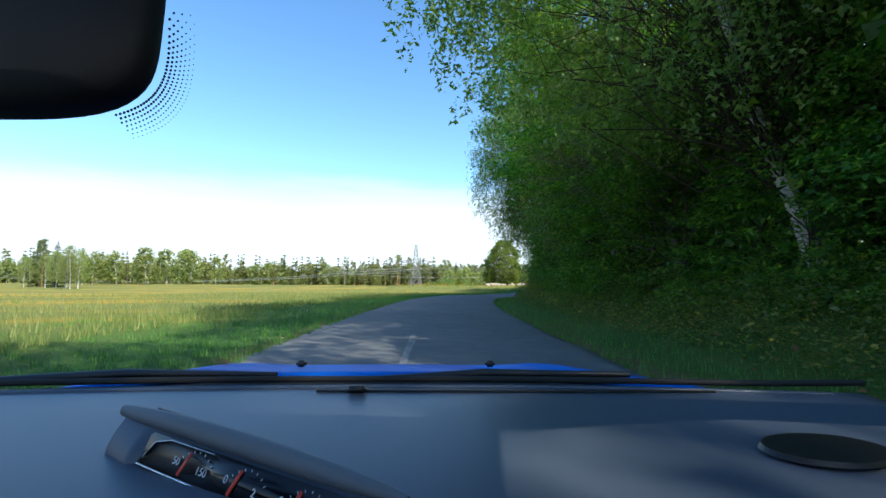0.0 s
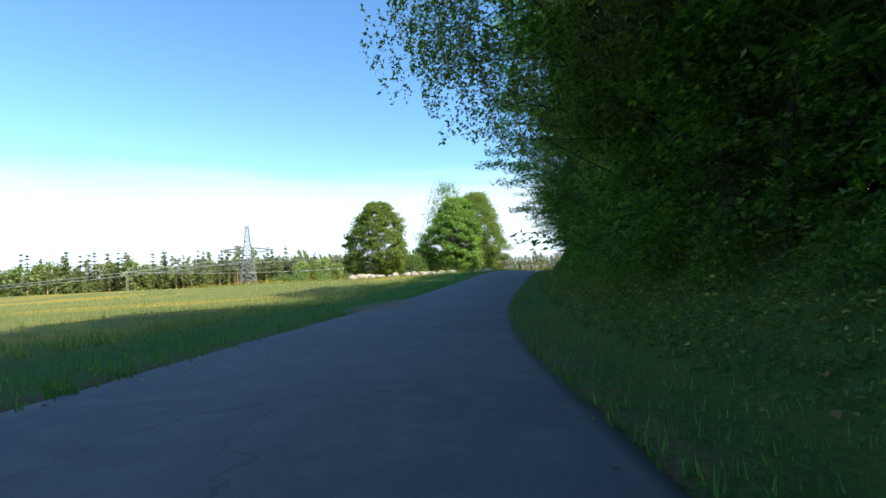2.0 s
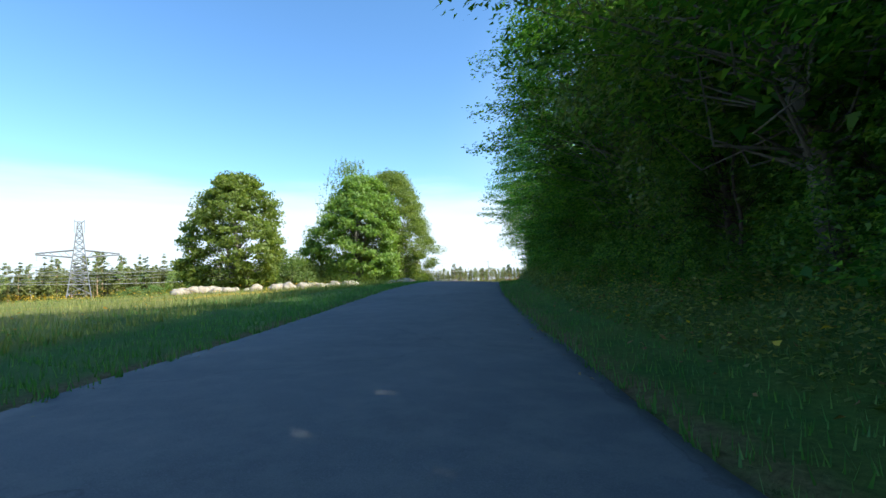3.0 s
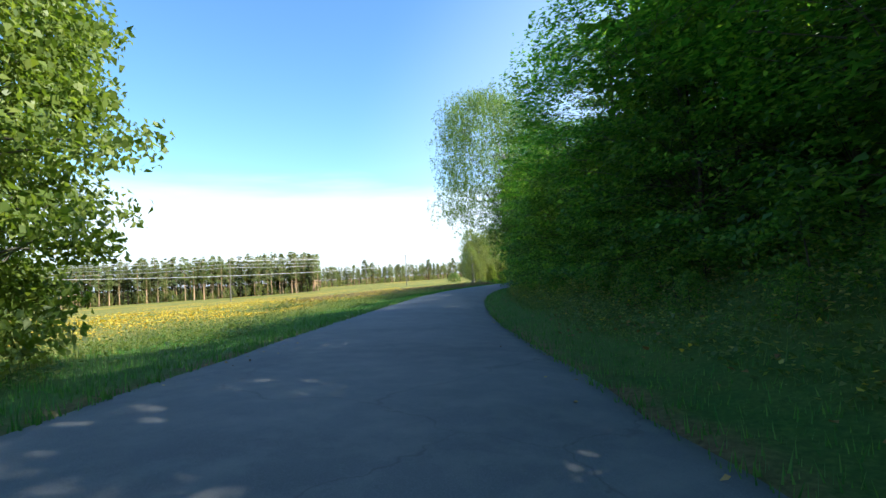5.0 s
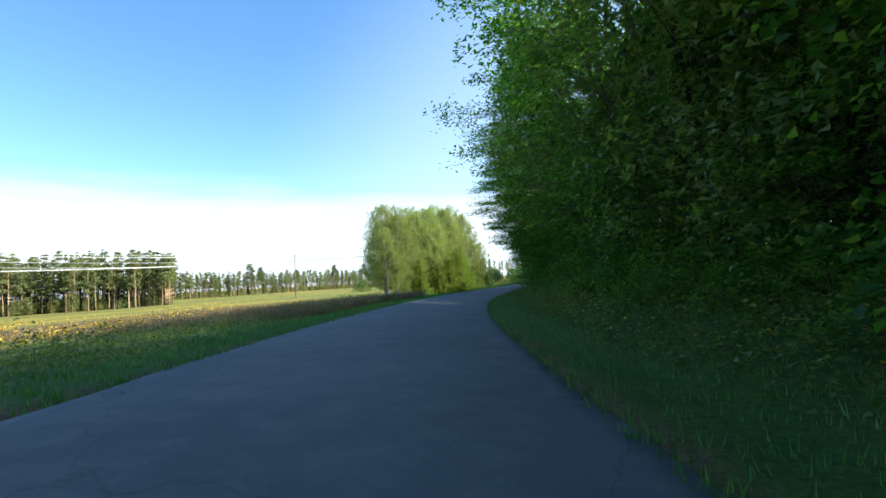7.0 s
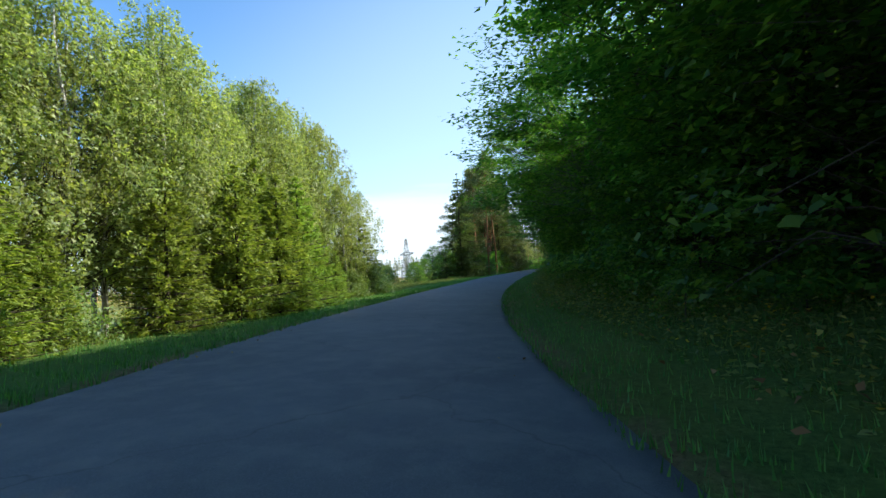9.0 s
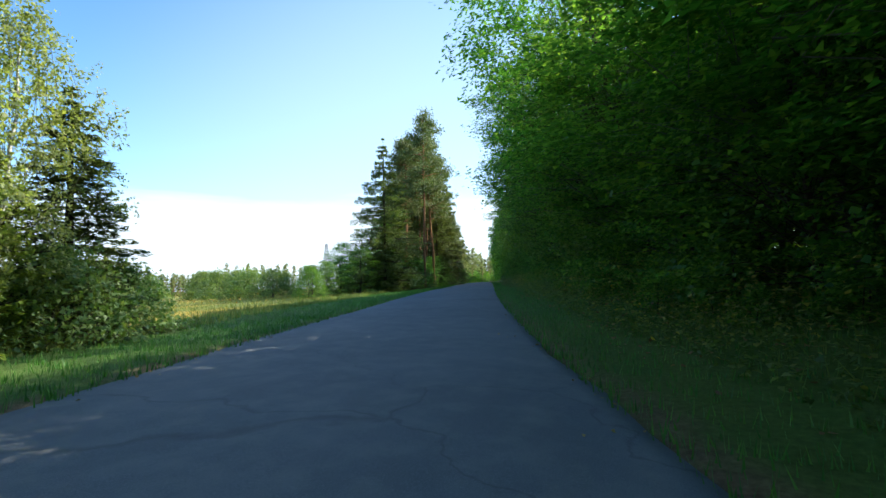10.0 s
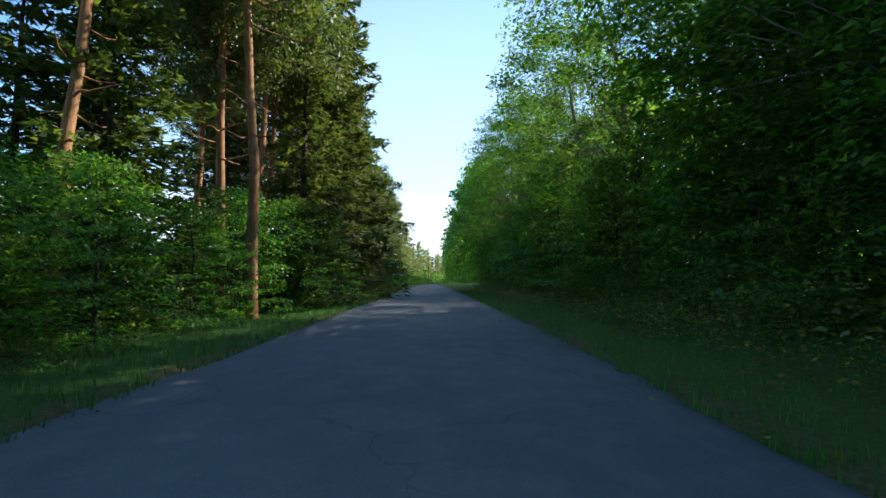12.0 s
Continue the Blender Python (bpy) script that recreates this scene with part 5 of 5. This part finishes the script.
DASH = plastic("grained_dashboard_plastic", (0.085, 0.105, 0.145), 0.38)
DASH_DARK = plastic("black_plastic", (0.012, 0.012, 0.014), 0.42)
HOOD = plastic("soft_grey_plastic", (0.17, 0.18, 0.2), 0.55, 500, 0.35)
PANEL = plastic("glossy_black_panel", (0.004, 0.004, 0.006), 0.22, 900, 0.02)
HOUSING = plastic("matt_black_housing", (0.004, 0.005, 0.008), 0.75)
TRIM = metal("chrome_trim", (0.75, 0.76, 0.78), 0.15, 1.0, 80)
RUBBER = plastic("tyre_rubber", (0.02, 0.02, 0.02), 0.8, 60, 0.5)
BLUE = Nodes("blue_car_paint")
_f = BLUE.noise(BLUE.coords("Object"), 900, 2, 0.5)
BLUE.base(BLUE.ramp(_f, [(0.3, (0.008, 0.09, 0.5)), (0.7, (0.012, 0.14, 0.62))]))
BLUE.rough(0.6, 0.0, 0.15)
BLUE.b.inputs["Coat Weight"].default_value = 0.06
BLUE.b.inputs["Coat Roughness"].default_value = 0.06
NEEDLE = plastic("red_needle", (0.75, 0.05, 0.02), 0.4)
PRINT = plastic("white_print", (0.75, 0.77, 0.8), 0.5)


def sheet(name, fn, nu, nv, mat, thick=0.0):
    """A curved sheet z = fn(u, v) -> (x, y, z) with its own thickness."""
    u, v = np.meshgrid(np.linspace(0, 1, nu), np.linspace(0, 1, nv), indexing="ij")
    p = np.array([[fn(a, b) for a, b in zip(r1, r2)] for r1, r2 in zip(u, v)], float)
    f = grid_faces(nu, nv)
    top = p.reshape(-1, 3)
    if not thick:
        return mesh_of(name, top, f, [mat], True)
    low = top - np.array([0, 0, thick])
    n = len(top)
    rim = []
    ring = [i * nv for i in range(nu)] + [(nu - 1) * nv + j for j in range(1, nv)] + [i * nv + nv - 1 for i in range(nu - 2, -1, -1)] + [j for j in range(nv - 2, 0, -1)]
    for a, b in zip(ring, ring[1:] + ring[:1]):
        rim.append((a, b, b + n, a + n))
    return mesh_of(name, np.r_[top, low], np.r_[f, f[:, ::-1] + n, np.array(rim)], [mat], True)


def rounded_box(name, half, mat, bevel=0.02, seg=3, taper=1.0):
    bm = bmesh.new()
    bmesh.ops.create_cube(bm, size=2)
    for v in bm.verts:
        k = taper if v.co.z > 0 else 1.0
        v.co = Vector((v.co.x * half[0] * k, v.co.y * half[1], v.co.z * half[2]))
    bmesh.ops.bevel(bm, geom=list(bm.edges), offset=bevel, segments=seg, affect="EDGES")
    return bm_mesh(name, bm, mat, True)


def put(ob, x, y, z, rx=0, ry=0, rz=0):
    ob.matrix_basis = pose(x, y, z, rx, ry, rz)
    return ob


def numeral(text, parent, m, size=0.0085):
    cu = bpy.data.curves.new("numeral", "FONT")
    cu.body, cu.size, cu.align_x, cu.align_y, cu.extrude = text, size, "CENTER", "CENTER", 0.0002
    tmp = bpy.data.objects.new("tmp", cu)
    me = bpy.data.meshes.new_from_object(tmp)
    bpy.data.objects.remove(tmp)
    me.materials.clear()
    me.materials.append(PRINT)
    ob = part("numeral", me, parent)
    ob.matrix_basis = m
    return ob


def build_car():
    car = tagged(new("car"), "bright blue hatchback with dark grained dashboard on the road", "car")
    cx = -0.12
    # dashboard: a broad, nearly level top that rolls over at the near edge
    def dash(u, v):
        k = 2 * u - 1
        z = 0.893 - 0.026 * v - 0.012 * k * k + 0.006 * math.sin(math.pi * v) * math.exp(-((u - 0.78) / 0.25) ** 2)
        return cx + 0.93 * k, 0.935 - 0.56 * v - 0.03 * k * k * (1 - v), z - (6.0 * (v - 0.85) ** 2 if v > 0.85 else 0)
    part("dashboard", sheet("dashboard", dash, 48, 28, DASH, 0.05), car, "dark grained plastic dashboard top")
    def lower(u, v):
        return cx - 0.93 + 1.86 * u, 0.375 - 0.06 * math.sin(math.pi * v), 0.73 - 0.3 * v
    part("dashboard_front", sheet("dashboard_front", lower, 12, 8, DASH), car)
    k = np.linspace(-1, 1, 25)
    seal = np.stack([cx + 0.95 * k, 0.95 - 0.03 * k * k, 0.899 - 0.008 * k * k + 0.03 * np.clip(k - 0.8, 0, 1)], 1)
    part("windscreen_seal", mesh_of("windscreen_seal", *tube(seal, np.full(25, 0.0062), 8), [RUBBER], True), car, "black rubber seal along the windscreen")
    ridge = np.stack([cx + 0.06 + 0.8 * k, 0.905 - 0.02 * k * k, 0.893 - 0.010 * k * k], 1)
    part("vent_ridge", mesh_of("vent_ridge", *tube(ridge, np.full(25, 0.0045), 8), [DASH], True), car, "raised ridge in front of the windscreen vent")
    slot = part("windscreen_vent", rounded_box("windscreen_vent", (0.36, 0.003, 0.0022), DASH_DARK, 0.001, 1), car, "long thin vent slot under the windscreen")
    put(slot, 0.15, 0.872, 0.893, 0, 0, -0.9)
    sens = part("light_sensor", rounded_box("light_sensor", (0.018, 0.010, 0.006), DASH_DARK, 0.0055), car, "small domed light sensor")
    put(sens, -0.136, 0.868, 0.898)
    bm = bmesh.new()
    bmesh.ops.create_cone(bm, cap_ends=True, segments=40, radius1=0.078, radius2=0.074, depth=0.006)
    for v in bm.verts:
        v.co.y *= 0.62
    g = part("speaker_grille", bm_mesh("speaker_grille", bm, DASH_DARK, False), car, "oval dark speaker grille")
    put(g, 0.482, 0.592, 0.886, 3, 0, 0)
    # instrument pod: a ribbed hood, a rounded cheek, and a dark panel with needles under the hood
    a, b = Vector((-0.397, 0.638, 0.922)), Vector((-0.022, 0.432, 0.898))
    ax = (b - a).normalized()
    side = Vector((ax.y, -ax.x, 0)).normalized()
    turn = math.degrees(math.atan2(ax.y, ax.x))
    t = np.linspace(0, 1, 16)[:, None]
    line = np.array(a) + (np.array(b) - np.array(a)) * t + np.array([0, 0, 1.0]) * 0.004 * np.sin(np.pi * t)
    rad = 0.0125 * np.clip(np.sin(np.pi * np.clip(t[:, 0] * 0.94 + 0.06, 0, 1)) ** 0.3, 0.35, 1)
    hood = part("instrument_hood", mesh_of("instrument_hood", *tube(line, rad, 14), [HOOD], True), car, "ribbed grey hood over the instruments")
    for k in range(34):
        p = a + (b - a) * (0.13 + 0.36 * k / 34)
        put(part("rib", RIB, hood), p.x - side.x * 0.008, p.y - side.y * 0.008, p.z + 0.0108, 0, 0, turn + 60)
    def pod(u, v):
        # a shell that swells from under the hood down to the dashboard
        c = a + (b - a) * (0.02 + 0.96 * u) + side * (0.004 + 0.034 * math.sin(v * 1.5)) * (0.35 + 0.65 * min(1, 5 * u) * 0.4 + 0.4 * (u < 0.16))
        return c.x, c.y, c.z - 0.004 - (0.044 - 0.012 * u) * v
    part("instrument_pod", sheet("instrument_pod", pod, 36, 10, DASH), car, "dark housing round the instruments")
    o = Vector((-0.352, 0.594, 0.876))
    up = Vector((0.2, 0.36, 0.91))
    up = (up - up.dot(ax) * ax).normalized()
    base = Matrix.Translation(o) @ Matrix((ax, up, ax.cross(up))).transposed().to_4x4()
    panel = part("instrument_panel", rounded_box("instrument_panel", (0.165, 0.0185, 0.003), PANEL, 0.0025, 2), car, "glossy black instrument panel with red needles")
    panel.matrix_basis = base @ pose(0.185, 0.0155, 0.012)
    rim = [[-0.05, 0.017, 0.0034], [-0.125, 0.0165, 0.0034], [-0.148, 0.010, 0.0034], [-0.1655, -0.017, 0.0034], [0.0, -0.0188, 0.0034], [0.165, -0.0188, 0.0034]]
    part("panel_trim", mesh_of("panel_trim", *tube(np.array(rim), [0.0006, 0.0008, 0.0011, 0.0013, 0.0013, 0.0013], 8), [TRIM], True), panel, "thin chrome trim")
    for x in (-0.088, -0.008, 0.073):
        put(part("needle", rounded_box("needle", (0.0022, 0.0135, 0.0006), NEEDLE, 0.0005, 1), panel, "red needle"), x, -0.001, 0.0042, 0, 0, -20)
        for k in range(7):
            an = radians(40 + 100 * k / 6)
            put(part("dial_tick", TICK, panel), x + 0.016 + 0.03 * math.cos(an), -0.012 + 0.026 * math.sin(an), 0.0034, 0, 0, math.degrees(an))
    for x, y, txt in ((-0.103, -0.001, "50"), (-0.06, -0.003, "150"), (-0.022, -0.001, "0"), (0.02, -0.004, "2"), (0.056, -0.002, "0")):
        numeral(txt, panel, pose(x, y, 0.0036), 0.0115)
    # housing at the top of the windscreen
    def rounded(q, e):
        return math.copysign(abs(q) ** e, q)
    bm = bmesh.new()
    bmesh.ops.create_uvsphere(bm, u_segments=40, v_segments=28, radius=1)
    for v in bm.verts:
        c = v.co
        v.co = Vector((rounded(c.x, 0.5) * 0.178 * (1 - 0.08 * c.z), rounded(c.y, 0.6) * 0.035, rounded(c.z, 0.5) * 0.13))
    put(part("mirror_housing", bm_mesh("mirror_housing", bm, HOUSING, True), car, "black rounded housing behind the windscreen"), -0.45, 0.46, 1.372, -8, 0, 0)
    # printed dot band that fades out beside the housing
    dots = []
    for k in range(46):
        for j in range(7):
            th = radians(-62 + 92 * (k + 0.5 * (j % 2)) / 46)
            g = 0.0045 * j
            x = -0.487 + (0.196 + g) * rounded(math.cos(th), 0.5) * (1 - 0.08 * math.sin(th))
            z = 1.402 + (0.143 + g) * rounded(math.sin(th), 0.5)
            ang = np.linspace(0, 2 * np.pi, 8, endpoint=False)
            ring = np.array([x, 0.51, z]) + 0.0016 * (1 - j / 9) * np.stack([np.cos(ang), np.zeros(8), np.sin(ang)], 1)
            dots.append((np.r_[ring, ring + np.array([0, 0.0004, 0])], np.array([[i, (i + 1) % 8, (i + 1) % 8 + 8, i + 8] for i in range(8)] + [[0, 1, 2, 3], [0, 3, 4, 7], [4, 5, 6, 7]])))
    tagged(part("dot_band", mesh_of("dot_band", *merge(dots), [HOUSING]), car, "fine printed dots round the housing"), kind="stuff")
    part("mirror_stem", mesh_of("mirror_stem", *tube(np.array([[-0.40, 0.44, 1.47], [-0.36, 0.3, 1.56], [-0.3, 0.15, 1.6]]), [0.02, 0.022, 0.03], 10), [DASH_DARK], True), car)
    # cowl, wipers and bonnet
    def cowl(u, v):
        return cx - 0.9 + 1.8 * u, 1.0 + 0.16 * v - 0.14 * (2 * u - 1) ** 2, 0.887 - 0.03 * v - 0.02 * (2 * u - 1) ** 2
    part("windscreen_cowl", sheet("windscreen_cowl", cowl, 24, 5, DASH_DARK, 0.02), car)
    for x0, x1 in ((-0.98, -0.33), (-0.2, 0.42)):
        w = np.array([[x0, 1.02, 0.877], [(x0 + x1) / 2, 1.05, 0.89], [x1, 1.03, 0.892]])
        part("wiper", mesh_of("wiper", *tube(w, [0.009, 0.011, 0.006], 8), [DASH_DARK], True), car, "black wiper resting under the windscreen")
    def bonnet(u, v):
        k = 2 * u - 1
        return cx + 0.82 * k * (1 - 0.08 * v), 1.16 + 0.85 * v - 0.10 * k * k, 0.868 - 0.035 * k ** 4 - 0.17 * v ** 2 - 0.02 * v + 0.012 * math.exp(-((abs(k) - 0.55) / 0.12) ** 2)
    part("bonnet", sheet("bonnet", bonnet, 30, 16, BLUE.m, 0.02), car, "glossy bright blue bonnet")
    for x in (-0.335, 0.145):
        j = part("washer_jet", rounded_box("washer_jet", (0.012, 0.014, 0.008), DASH_DARK, 0.005), car)
        put(j, x, 1.24, 0.88)
    # body: sides with a shoulder and sill, nose, tail, roof and pillars
    for sg in (-1, 1):
        def side(u, v, sg=sg):
            y = -2.15 + 4.1 * u
            z = 0.28 + (0.68 if y < 0.45 else 0.56 - 0.1 * (y - 0.45)) * v
            if v < 0.4:
                for wy in (-1.35, 1.28):
                    z = max(z, 0.33 + math.sqrt(max(0.0, 0.39 ** 2 - (y - wy) ** 2)))
            return cx + sg * (0.9 - 0.05 * (1 - math.sin(math.pi * v * 0.9)) - 0.1 * max(0, abs(2 * u - 1) - 0.8) * 5 * 0.5), y, z
        part("side_panel", sheet("side_panel", side, 60, 10, BLUE.m), car)
        def rail(pts, r):
            return tube(np.array(pts), r, 8)
        part("pillar", mesh_of("pillar", *rail([[cx + sg * 0.97, 0.72, 0.92], [cx + sg * 0.86, 0.42, 1.28], [cx + sg * 0.68, 0.08, 1.58]], [0.05, 0.045, 0.045]), [DASH_DARK], True), car, "dark windscreen pillar")
        part("pillar", mesh_of("pillar", *rail([[cx + sg * 0.85, -1.85, 0.95], [cx + sg * 0.75, -1.7, 1.3], [cx + sg * 0.66, -1.5, 1.57]], [0.09, 0.08, 0.06]), [BLUE.m], True), car)
        for wy in (-1.35, 1.28):
            bm = bmesh.new()
            bmesh.ops.create_cone(bm, cap_ends=True, segments=32, radius1=0.33, radius2=0.33, depth=0.21)
            bmesh.ops.bevel(bm, geom=[e for e in bm.edges if e.calc_face_angle(0) > 1], offset=0.04, segments=3, affect="EDGES")
            bmesh.ops.rotate(bm, verts=bm.verts, matrix=Matrix.Rotation(radians(90), 3, "Y"))
            wh = new("wheel")
            wh.parent = car
            put(wh, cx + sg * 0.77, wy, 0.33)
            part("tyre", bm_mesh("tyre", bm, RUBBER, True), wh)
            bm = bmesh.new()
            bmesh.ops.create_cone(bm, cap_ends=True, segments=24, radius1=0.21, radius2=0.19, depth=0.225)
            bmesh.ops.rotate(bm, verts=bm.verts, matrix=Matrix.Rotation(radians(90), 3, "Y"))
            part("rim", bm_mesh("rim", bm, TRIM, False), wh)
        lamp = part("headlight", rounded_box("headlight", (0.16, 0.08, 0.07), TRIM, 0.04), car)
        put(lamp, cx + sg * 0.62, 1.93, 0.66)
    part("front_bumper", rounded_box("front_bumper", (0.84, 0.13, 0.22), BLUE.m, 0.09), car)
    part("rear_bumper", rounded_box("rear_bumper", (0.86, 0.16, 0.36), BLUE.m, 0.1), car)
    part("floor_pan", rounded_box("floor_pan", (0.8, 1.95, 0.05), DASH_DARK, 0.02), car)
    def roof(u, v):
        k = 2 * u - 1
        return cx + 0.7 * k, 0.1 - 1.65 * v, 1.6 + 0.05 * (1 - k * k) - 0.03 * (2 * v - 1) ** 2
    part("roof", sheet("roof", roof, 20, 20, BLUE.m, 0.05), car, "blue roof")
    for o in car.children:
        if o.name.startswith("front_bumper"):
            put(o, cx, 1.95, 0.48)
        if o.name.startswith("rear_bumper"):
            put(o, cx, -2.1, 0.62)
        if o.name.startswith("floor_pan"):
            put(o, cx, -0.1, 0.32)
    car.matrix_basis = pose(0, 0, 0.04, 0, 0, 2.014)


RIB = rounded_box("rib", (0.0007, 0.007, 0.0012), DASH_DARK, 0.0004, 1)
TICK = rounded_box("dial_tick", (0.0014, 0.0004, 0.0002), PRINT, 0.0001, 1)
build_car()
